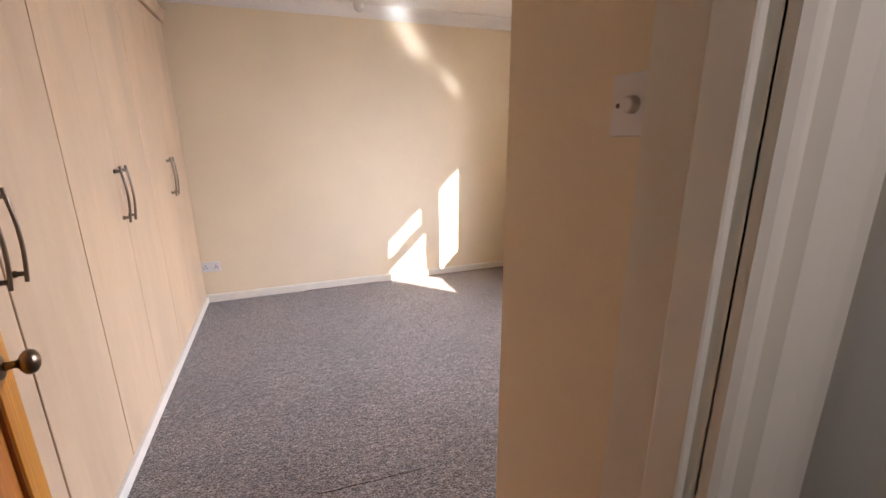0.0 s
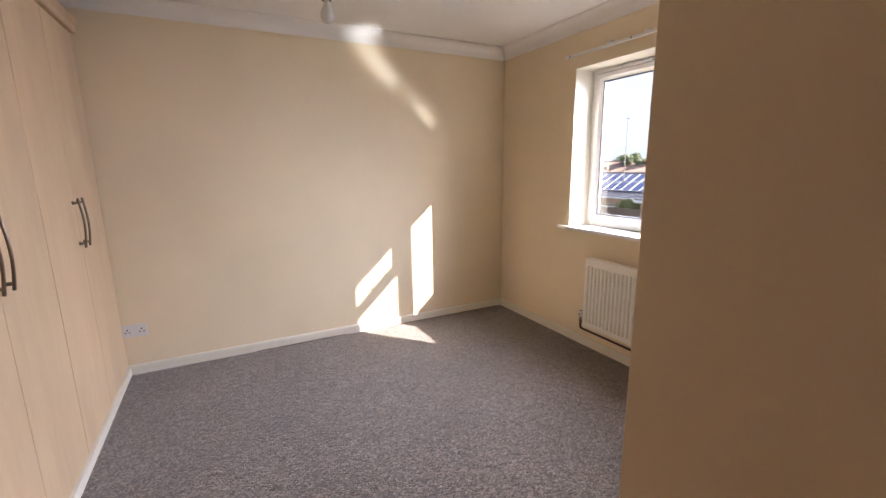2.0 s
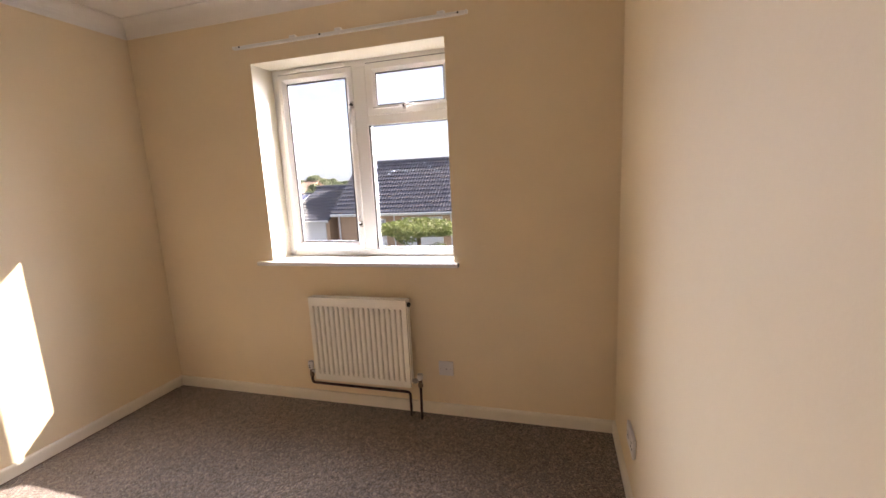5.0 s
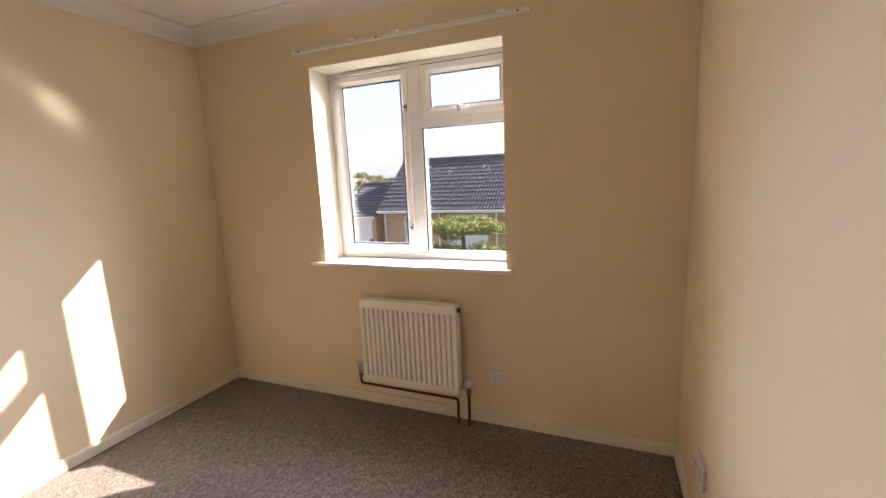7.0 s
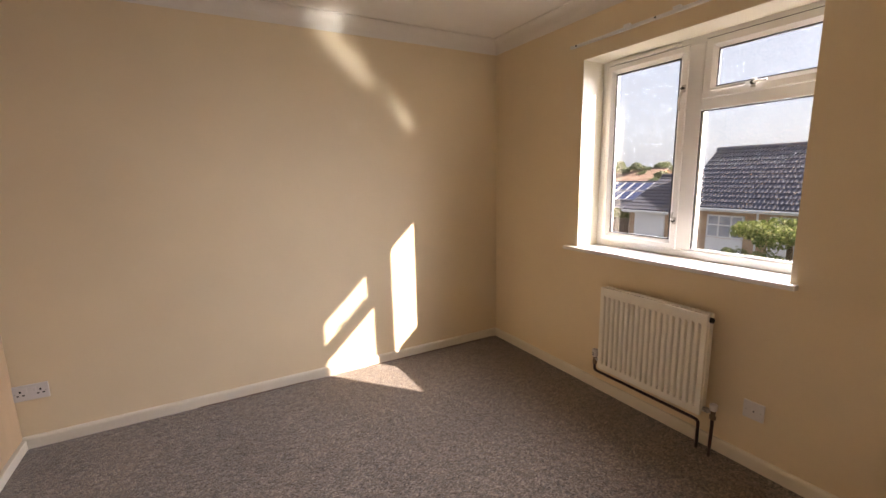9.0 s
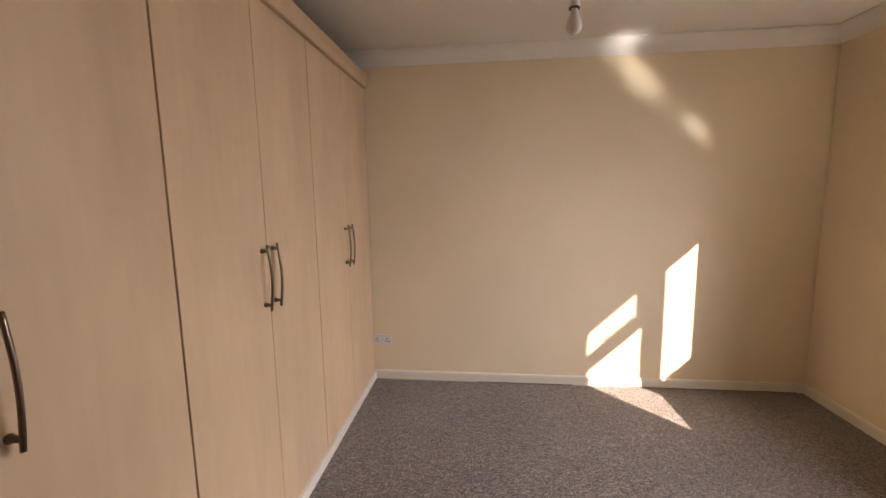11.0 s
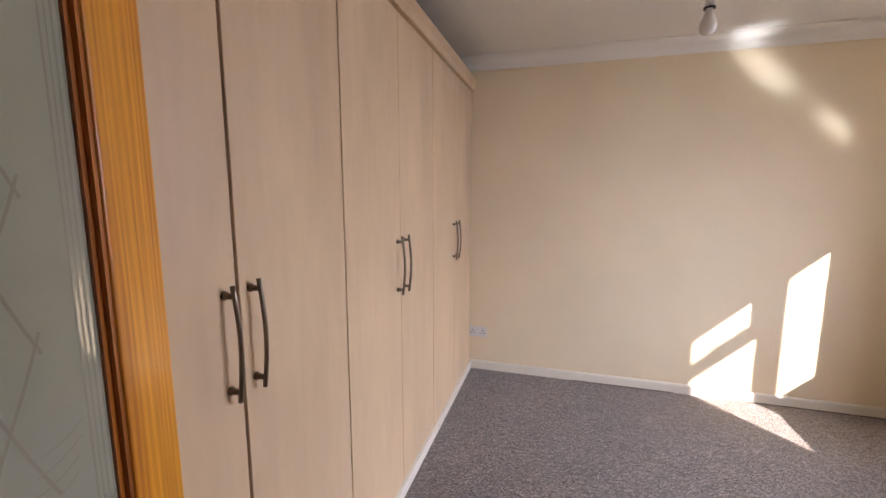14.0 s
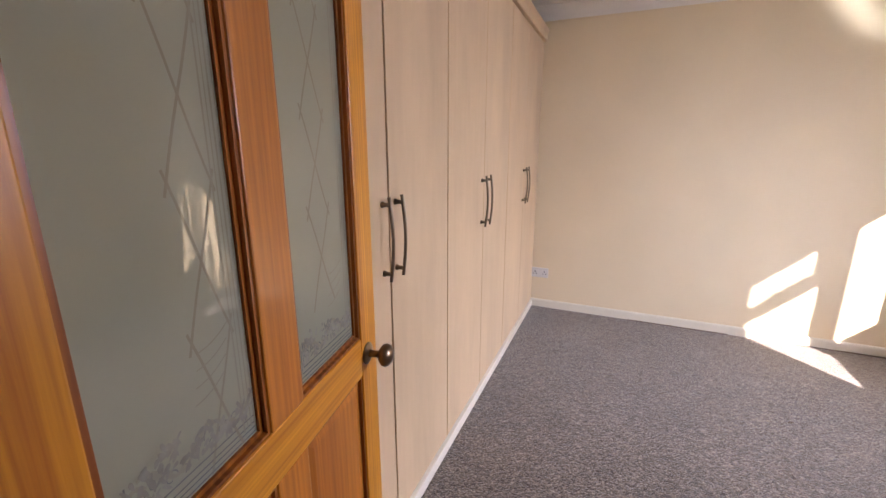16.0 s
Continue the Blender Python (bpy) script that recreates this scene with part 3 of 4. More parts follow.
def catch(y, z, lean, size):
    o = win.matrix_basis.translation
    base = wloc([((WX - 0.022, y - 0.011, z - 0.02), (WX - 0.014, y + 0.011, z + 0.02))], 0.003, 2)
    h = part("window_handle", base, M_CHROME, win, "worn chrome window handle")
    bm = bmesh.new()
    pts = [Vector((WX - 0.024, y, z)) + Vector((-0.016 * math.sin(s * 3.1), lean[0] * s, lean[1] * s)) * size for s in [i / 8 for i in range(9)]]
    tube(bm, [p - o for p in pts], lambda s: 0.0075 - 0.003 * s, 10)
    part("lever", bm, M_CHROME, h, smooth=True)
    bm = bmesh.new()
    cyl(bm, Vector((WX - 0.034, y, z)) - o, Vector((WX - 0.018, y, z)) - o, 0.009)
    part("pivot", bm, M_DARK, h)


catch(2.566, 1.822, (0.012, -0.11), 1.0)
catch(2.566, 1.115, (0.004, 0.05), 1.0)
catch(2.235, 1.790, (-0.07, 0.004), 0.8)
part("stay_bar", wloc([((WX - 0.022, 2.27, 1.789), (WX - 0.016, 2.43, 1.797))], 0.001), M_CHROME, win)

sill = structure(finish("window_sill", boxes(((EAST - 0.04, WY0 - 0.032, WZ0 - 0.024), (EAST - 0.0005, WY1 + 0.09, WZ0)), ((EAST - 0.0005, WY0 + 0.001, WZ0 - 0.024), (REVEAL, WY1 - 0.001, WZ0)), bevel=0.004, seg=2), M_SILL),
                 "white gloss painted window sill board", "window sill")

# ---- curtain track ----
track = empty("curtain_track", (EAST, 2.5, 2.16), "white plastic curtain track with brackets above the window", "curtain track")
part("rail", boxes(((-0.034, -0.675, -0.007), (-0.022, 0.675, 0.007)), ((-0.0335, -0.675, -0.012), (-0.0225, 0.675, -0.009)), bevel=0.002), M_UPVC, track)
for dy in (-0.55, 0.02, 0.30):
    part("bracket", boxes(((-0.022, dy - 0.02, -0.004), (0, dy + 0.02, 0.026)), bevel=0.003), M_UPVC, track)
part("end_stop", boxes(((-0.036, 0.676, -0.009), (-0.020, 0.69, 0.009)), bevel=0.003), M_UPVC, track)
part("end_stop", boxes(((-0.036, -0.69, -0.009), (-0.020, -0.676, 0.009)), bevel=0.003), M_UPVC, track)
for dy in (0.64, 0.12, -0.64):
    bm = bmesh.new()
    cyl(bm, (-0.0365, dy, 0), (-0.033, dy, 0), 0.005)
    part("screw", bm, M_DARK, track)


# ---- radiator ----
def radiator():
    y0, y1, z0, z1, xf = 2.197, 2.808, 0.205, 0.718, 2.684
    r = empty("radiator", (2.74, 2.5, 0.205), "small cream enamelled steel panel radiator hung on the wall", "radiator")
    o = Vector((2.74, 2.5, 0.205))
    n, cols = 18, 12
    bm = bmesh.new()
    ys, zs = [], [z0, z0 + 0.035, z0 + 0.05, z1 - 0.062, z1 - 0.047, z1]
    pitch = (y1 - y0 - 0.03) / n
    shape = ((0, 0), (0.20, 0.03), (0.30, 0.25), (0.42, 0.92), (0.50, 1), (0.58, 0.92), (0.70, 0.25), (0.80, 0.03))
    pts = [(y0, 0)] + [(y0 + 0.015 + pitch * (i + a), b) for i in range(n) for a, b in shape] + [(y1, 0)]
    rows = []
    for k, z in enumerate(zs):
        amp = 0.018 if k in (2, 3) else 0
        rows.append([bm.verts.new(Vector((xf + amp * b, y, z)) - o) for y, b in pts])
    for a, b in zip(rows, rows[1:]):
        for i in range(len(pts) - 1):
            bm.faces.new((a[i], a[i + 1], b[i + 1], b[i]))
    back = [bm.verts.new(Vector((xf + 0.0195, y, z)) - o) for y, z in ((y0, z0), (y1, z0), (y1, z1), (y0, z1))]
    bm.faces.new(back)
    bm.faces.new([*rows[0], back[1], back[0]])
    bm.faces.new([*rows[-1][::-1], back[3], back[2]])
    bm.faces.new([*[row[0] for row in rows], back[3], back[0]])
    bm.faces.new([*[row[-1] for row in rows], back[2], back[1]])
    part("front_panel", bm, M_RAD, r)
    q = lambda *p: tuple(Vector(p) - o)
    part("convector", boxes(*[(q(xf + 0.021, y0 + 0.03 + 0.0305 * i, z0 + 0.03), q(xf + 0.046, y0 + 0.033 + 0.0305 * i, z1 - 0.02)) for i in range(19)]), M_RAD, r)
    part("back_panel", boxes((q(xf + 0.048, y0, z0), q(xf + 0.062, y1, z1)), bevel=0.003), M_RAD, r)
    bars = [(q(xf + 0.021, y0 + 0.012 + 0.0237 * i, z1 - 0.004), q(xf + 0.046, y0 + 0.021 + 0.0237 * i, z1 - 0.001)) for i in range(25)]
    part("top_grille", boxes(*bars, (q(xf + 0.0205, y0, z1 - 0.006), q(xf + 0.019, y1, z1 + 0.001)), (q(xf + 0.043, y0, z1 - 0.006), q(xf + 0.0475, y1, z1 + 0.001))), M_RAD, r)
    for y in (y0 - 0.002, y1 - 0.001):
        part("side_cover", boxes((q(xf + 0.0205, y, z0 + 0.03), q(xf + 0.0475, y + 0.003, z1 - 0.03))), M_RAD, r)
    for y, z in ((y0, z1 - 0.03), (y1, z1 - 0.03)):
        s = -1 if y == y0 else 1
        bm = bmesh.new()
        cyl(bm, q(xf + 0.031, y - s * 0.005, z), q(xf + 0.031, y + s * 0.012, z), 0.013)
        cyl(bm, q(xf + 0.031, y + s * 0.012, z), q(xf + 0.031, y + s * 0.016, z), 0.007)
        part("bleed_plug", bm, M_DARK if s < 0 else M_CHROME, r)
    for y in (y0 + 0.1, y1 - 0.1):
        part("wall_bracket", boxes((q(xf + 0.0625, y - 0.015, z0 + 0.06), q(2.7995, y + 0.015, z1 - 0.06))), M_RAD, r)
    return r


radiator()


def valve(name, y, z, s, thermo):
    """A radiator valve beside the radiator's end; s the side it stands on."""
    v = empty(name, (2.715, y, z), "white capped radiator valve on a dark painted pipe", "radiator valve")
    bm = bmesh.new()
    cyl(bm, (0, 0, -0.03), (0, 0, 0.012), 0.011)
    cyl(bm, (0, 0, -0.034), (0, 0, -0.016), 0.0145, n=6)
    part("body", bm, M_BRASS, v)
    bm = bmesh.new()
    cyl(bm, (0, 0, 0), (0, -s * 0.046, 0), 0.009)
    cyl(bm, (0, -s * 0.02, 0), (0, -s * 0.036, 0), 0.014, n=6)
    part("tail_nut", bm, M_CHROME, v)
    bm = bmesh.new()
    lathe(bm, (0, 0, 0.010), (0, 0, 1), [(0, 0.012), (0.004, 0.016), (0.03 if not thermo else 0.045, 0.018), (0.034 if not thermo else 0.05, 0.015)], 12)
    part("cap", bm, M_SOCKET, v, "white plastic valve cap", smooth=False)
    if thermo:
        part("slot", boxes(((-0.0185, -0.006, 0.024), (-0.015, 0.006, 0.028)), ((-0.0185, -0.006, 0.036), (-0.015, 0.006, 0.04))), M_DARK, v)


valve("radiator_valve", 2.855, 0.243, 1, True)
valve("radiator_valve", 2.148, 0.235, -1, False)


def arc(a, b, c, r=0.02, n=5):
    """Points that turn from line ab into line bc."""
    a, b, c = Vector(a), Vector(b), Vector(c)
    p, q = b + (a - b).normalized() * r, b + (c - b).normalized() * r
    return [(p * (1 - t) + b * t) * (1 - t) + (b * (1 - t) + q * t) * t for t in [i / n for i in range(n + 1)]]


pipe = empty("heating_pipe", (2.74, 2.5, 0), "dark brown painted copper heating pipes under the radiator", "pipe")
po = Vector((2.74, 2.5, 0))
a0, a1, a2, a3 = (2.715, 2.855, 0.22), (2.715, 2.855, 0.165), (2.735, 2.222, 0.150), (2.735, 2.222, -0.003)
bm = bmesh.new()
tube(bm, [Vector(p) - po for p in [a0, *arc(a0, a1, a2), *arc(a1, a2, a3), a3]], 0.0078, 12)
part("flow_pipe", bm, M_PIPE, pipe, smooth=True)
bm = bmesh.new()
tube(bm, [Vector(p) - po for p in [(2.715, 2.148, 0.215), (2.715, 2.148, 0.16), (2.718, 2.15, 0.12), (2.718, 2.152, -0.003)]], 0.0078, 12)
part("return_pipe", bm, M_PIPE, pipe, smooth=True)


# ---- sockets and switch ----
def socket(width, group, at, turn, label, gangs):
    """A wall socket plate; its back on the wall, facing -y before it is turned."""
    s = empty("wall_socket", at, label, "electrical socket", group, turn=turn)
    w, h = width / 2, 0.043
    part("back_box", boxes(((-w + 0.004, -0.004, -h + 0.004), (w - 0.004, 0, h - 0.004))), M_SOCKET, s)
    part("plate", boxes(((-w, -0.013, -h), (w, -0.004, h)), bevel=0.003, seg=2), M_SOCKET, s)
    for sx in ((-w + 0.012, w - 0.012) if gangs != 1 else (-0.03, 0.03)):
        bm = bmesh.new()
        cyl(bm, (sx, -0.0145, 0), (sx, -0.012, 0), 0.003, n=10)
        part("screw", bm, M_CHROME, s)
    if gangs == 2:
        for cx in (-0.04, 0.04):
            part("pin_hole", boxes(((cx - 0.004, -0.0136, 0.004), (cx + 0.004, -0.0125, 0.015)), ((cx - 0.016, -0.0136, -0.014), (cx - 0.006, -0.0125, -0.007)), ((cx + 0.006, -0.0136, -0.014), (cx + 0.016, -0.0125, -0.007))), M_DARK, s)
            part("rocker", boxes(((cx * 0.45 - 0.007, -0.0165, 0.004), (cx * 0.45 + 0.007, -0.0135, 0.026)), bevel=0.002), M_SOCKET, s)
    if gangs == 1:
        part("outlet", boxes(((-0.004, -0.0165, -0.007), (0.010, -0.0131, 0.007)), bevel=0.001), M_SOCKET, s)
        part("outlet_slot", boxes(((0.000, -0.0172, -0.003), (0.006, -0.0166, 0.003))), M_DARK, s)
    return s


socket(0.146, "double sockets", (-0.211, 4.041, 0.314), -0.9, "grey-white double socket low on the wall beside the wardrobe", 2)
socket(0.086, "", (EAST, 2.014, 0.289), -90, "white plastic single outlet plate beside the radiator", 1)
socket(0.146, "double sockets", (2.30, SOUTH_E - 0.005, 0.292), 180.5, "white plastic double socket low on the side wall near the window", 2)

sw = empty("dimmer_switch", (RET, 0.686, 1.405), "white plastic dimmer light switch on a thick backing box", "light switch", turn=-90)
part("back_box", boxes(((-0.043, -0.016, -0.043), (0.043, 0, 0.043)), bevel=0.003), M_SOCKET, sw)
part("plate", boxes(((-0.0435, -0.0215, -0.0435), (0.0435, -0.0165, 0.0435)), bevel=0.002, seg=2), M_SOCKET, sw)
bm = bmesh.new()
lathe(bm, (0, -0.021, 0), (0, -1, 0), [(0, 0.0125), (0.004, 0.012), (0.011, 0.0112), (0.013, 0.009)], 20)
part("dimmer_knob", bm, M_SOCKET, sw)
for sx in (-0.03, 0.03):
    bm = bmesh.new()
    cyl(bm, (sx, -0.0225, 0), (sx, -0.021, 0), 0.0035, n=10)
    part("screw", bm, M_CARCASS, sw, "dark sunk screw")


# ---- wardrobes ----
HZ = 1.114


def wardrobe(y0, ym, y1, gap_mid, gap_end):
    """A double wardrobe from y0 to y1 whose doors meet at ym."""
    o = Vector((-0.6, (y0 + y1) / 2, 0))
    w = empty("wardrobe", o, "pale maple laminate fitted wardrobe with two tall plain doors, closed", "wardrobe", "fitted wardrobes")
    q = lambda *p: tuple(Vector(p) - o)
    part("carcass", boxes((q(-0.99, y0 + 0.0005, 0.0), q(WF - 0.022, y1 - 0.0005, 2.25))), M_CARCASS, w)
    for a, b, hy in ((y0 + gap_end / 2, ym - gap_mid / 2, ym - 0.040), (ym + gap_mid / 2, y1 - gap_end / 2, ym + 0.038)):
        d = part("door", boxes((q(WF - 0.018, a, 0.058), q(WF, b, 2.168)), bevel=0.0015), M_MAPLE, w, "plain pale maple laminate door")
        bm = bmesh.new()
        pts = [Vector((WF + 0.024 + 0.011 * math.sin(math.pi * s), hy, HZ - 0.129 + 0.258 * s)) - o for s in [i / 14 for i in range(15)]]
        tube(bm, pts, 0.0055, 10)
        hb = part("handle", bm, M_STEEL, d, "slim bronze bow handle", smooth=True)
        for dz in (-0.106, 0.106):
            bm = bmesh.new()
            lathe(bm, Vector((WF, hy, HZ + dz)) - o, (1, 0, 0), [(0, 0.010), (0.004, 0.010), (0.008, 0.007), (0.026, 0.0065)], 14)
            part("handle_post", bm, M_STEEL, d, smooth=True)
    return w


wardrobe(1.107, 1.586, 2.062, 0.009, 0.008)
wardrobe(2.062, 2.553, 3.043, 0.003, 0.007)
wardrobe(3.043, 3.522, 4.040, 0.003, 0.006)

corn = [(-0.012, 2.172), (0.018, 2.172), (0.022, 2.178), (0.024, 2.212), (0.032, 2.234), (0.036, 2.246), (0.036, 2.252), (-0.02, 2.252), (-0.02, 2.20), (-0.012, 2.20)]
bm = bmesh.new()
sweep(bm, [(WF, 4.040), (WF, 1.107)][::-1], corn)
structure(finish("wardrobe_cornice", bm, M_MAPLE), "pale maple moulded cornice along the wardrobe tops", "cornice")
structure(finish("wardrobe_plinth", boxes(((WF - 0.02, 1.107, 0), (WF + 0.016, 4.028, 0.054)), bevel=0.003), M_TRIM), "cream painted plinth board under the wardrobes", "plinth")

# ---- the open door ----
HX, HY = -0.0535, 0.579
LEN, TH = 0.768, 0.038
ang = 9.9
door = structure(empty("door_1", (HX, HY, 0.008), turn=ang), "varnished pine door with two etched frosted panes, standing open", "door")
# in the leaf's own place y runs from the hinge to the latch and +x faces the room
ST, MID, TOP, BOT, RAIL0, RAIL1 = 0.0865, 0.092, 0.10, 0.20, 0.840, 0.936
H = 1.981
g0, g1 = ST, (LEN - MID) / 2
g2, g3 = (LEN + MID) / 2, LEN - ST


def leafpart(name, lo, hi, material=M_PINE, label="", bevel=0.003):
    return part(name, boxes(((-TH, lo[0], lo[1]), (0, hi[0], hi[1])), bevel=bevel, seg=2), material, door, label)


leafpart("hinge_stile", (0, 0), (ST, H))
leafpart("latch_stile", (LEN - ST, 0), (LEN, H), M_PINE_GOLD)
leafpart("top_rail", (ST, H - TOP), (LEN - ST, H), M_PINE_RAIL)
leafpart("bottom_rail", (ST, 0), (LEN - ST, BOT), M_PINE_RAIL)
leafpart("lock_rail", (ST, RAIL0), (LEN - ST, RAIL1), M_PINE_RAIL)
leafpart("upper_muntin", (g1, RAIL1), (g2, H - TOP), M_PINE_RED)
leafpart("lower_muntin", (g1, BOT), (g2, RAIL0), M_PINE_RED)


def moulding(y0, y1, z0, z1):
    """Ovolo beads on both faces round one opening of the leaf."""
    bm = bmesh.new()
    for x0, s in ((-0.001, -1), (-TH + 0.001, 1)):
        w1, w2, d1, d2 = 0.006, 0.013, 0.003, 0.011
        for (a, b, c, d, inn) in ((y0, z0, y1, z0, (0, 1)), (y1, z0, y1, z1, (-1, 0)), (y1, z1, y0, z1, (0, -1)), (y0, z1, y0, z0, (1, 0))):
            for wa, wb, dd in ((0, w1, d1), (w1, w2, d2)):
                ya, za, yb, zb = a, b, c, d
                lo = (x0 + s * dd, min(ya, yb, ya + inn[0] * wb, yb + inn[0] * wb), min(za, zb, za + inn[1] * wb, zb + inn[1] * wb))
                hi = (x0 + s * 0.018, max(ya, yb, ya + inn[0] * wb, yb + inn[0] * wb), max(za, zb, za + inn[1] * wb, zb + inn[1] * wb))
                box(bm, lo, hi)
    return part("bead", bm, M_PINE_DARK, door, "dark varnished pine bead")


def panel(y0, y1, z0, z1):
    """A fielded panel: a flat margin that rises to a raised field."""
    bm = bmesh.new()
    c = -TH / 2
    for s in (1, -1):
        o = [(y0, z0), (y1, z0), (y1, z1), (y0, z1)]
        i = [(y0 + 0.035, z0 + 0.035), (y1 - 0.035, z0 + 0.035), (y1 - 0.035, z1 - 0.035), (y0 + 0.035, z1 - 0.035)]
        vo = [bm.verts.new((c + s * 0.004, *p)) for p in o]
        vi = [bm.verts.new((c + s * 0.011, *p)) for p in i]
        bm.faces.new(vi)
        for k in range(4):
            j = (k + 1) % 4
            bm.faces.new((vo[k], vo[j], vi[j], vi[k]))
    part("panel", bm, M_PINE_RED, door, "raised and fielded pine panel")


def frosted():
    m = bpy.data.materials.new("frosted_glass")
    m.use_nodes = True
    n, l = m.node_tree.nodes, m.node_tree.links
    p = n["Principled BSDF"]
    p.inputs["Base Color"].default_value = (0.30, 0.31, 0.27, 1)
    p.inputs["Roughness"].default_value = 0.05
    p.inputs["Transmission Weight"].default_value = 0.0
    p.inputs["Coat Weight"].default_value = 1.0
    p.inputs["Coat IOR"].default_value = 1.9
    p.inputs["Coat Roughness"].default_value = 0.01
    wv = n.new("ShaderNodeTexNoise")
    wv.inputs["Scale"].default_value = 1.0
    wv.inputs["Detail"].default_value = 1
    wm = n.new("ShaderNodeMapping")
    wm.inputs["Scale"].default_value = (30, 30, 7)
    wb = n.new("ShaderNodeBump")
    wb.inputs["Strength"].default_value = 0.5
    wb.inputs["Distance"].default_value = 0.0022
    tn = n.new("ShaderNodeTexNoise")
    tn.inputs["Scale"].default_value = 5
    tc = n.new("ShaderNodeTexCoord")
    l.new(tc.outputs["Object"], tn.inputs["Vector"])
    l.new(tc.outputs["Object"], wm.inputs["Vector"])
    l.new(wm.outputs[0], wv.inputs["Vector"])
    l.new(wv.outputs[0], wb.inputs["Height"])
    l.new(wb.outputs[0], p.inputs["Coat Normal"])
    r = n.new("ShaderNodeValToRGB")
    r.color_ramp.elements[0].color = (0.42, 0.405, 0.285, 1)
    r.color_ramp.elements[1].color = (0.50, 0.485, 0.345, 1)
    l.new(tn.outputs[0], r.inputs[0])
    l.new(r.outputs[0], p.inputs["Base Color"])
    t = n.new("ShaderNodeBsdfTranslucent")
    t.inputs[0].default_value = (0.5, 0.50, 0.40, 1)
    mx = n.new("ShaderNodeMixShader")
    mx.inputs[0].default_value = 0.35
    l.new(p.outputs[0], mx.inputs[1])
    l.new(t.outputs[0], mx.inputs[2])
    l.new(mx.outputs[0], n["Material Output"].inputs["Surface"])
    return m


M_FROST = frosted()
M_ETCH = mat("etched_line", (0.33, 0.30, 0.215), 0.9, var=0.1, spec=0.05)
M_ETCH_DARK = mat("etched_foot_line", (0.13, 0.13, 0.125), 0.6, var=0.1)
M_ETCH_LEAF = mat("etched_leaf", (0.27, 0.255, 0.20), 0.5, var=0.35, scale=40)
M_ETCH_PALE = mat("etched_pale", (0.35, 0.325, 0.24), 0.9, var=0.1, spec=0.05)


def ribbon(bm, pts, w, x):
    """A flat line on the glass, w wide."""
    pts = [Vector(p) for p in pts]
    rows = []
    for i, p in enumerate(pts):
        d = (pts[min(i + 1, len(pts) - 1)] - pts[max(i - 1, 0)]).normalized()
        nrm = Vector((-d.y, d.x)) * w / 2
        rows.append([bm.verts.new((x, *(p + nrm))), bm.verts.new((x, *(p - nrm)))])
    for a, b in zip(rows, rows[1:]):
        bm.faces.new((a[0], a[1], b[1], b[0]))


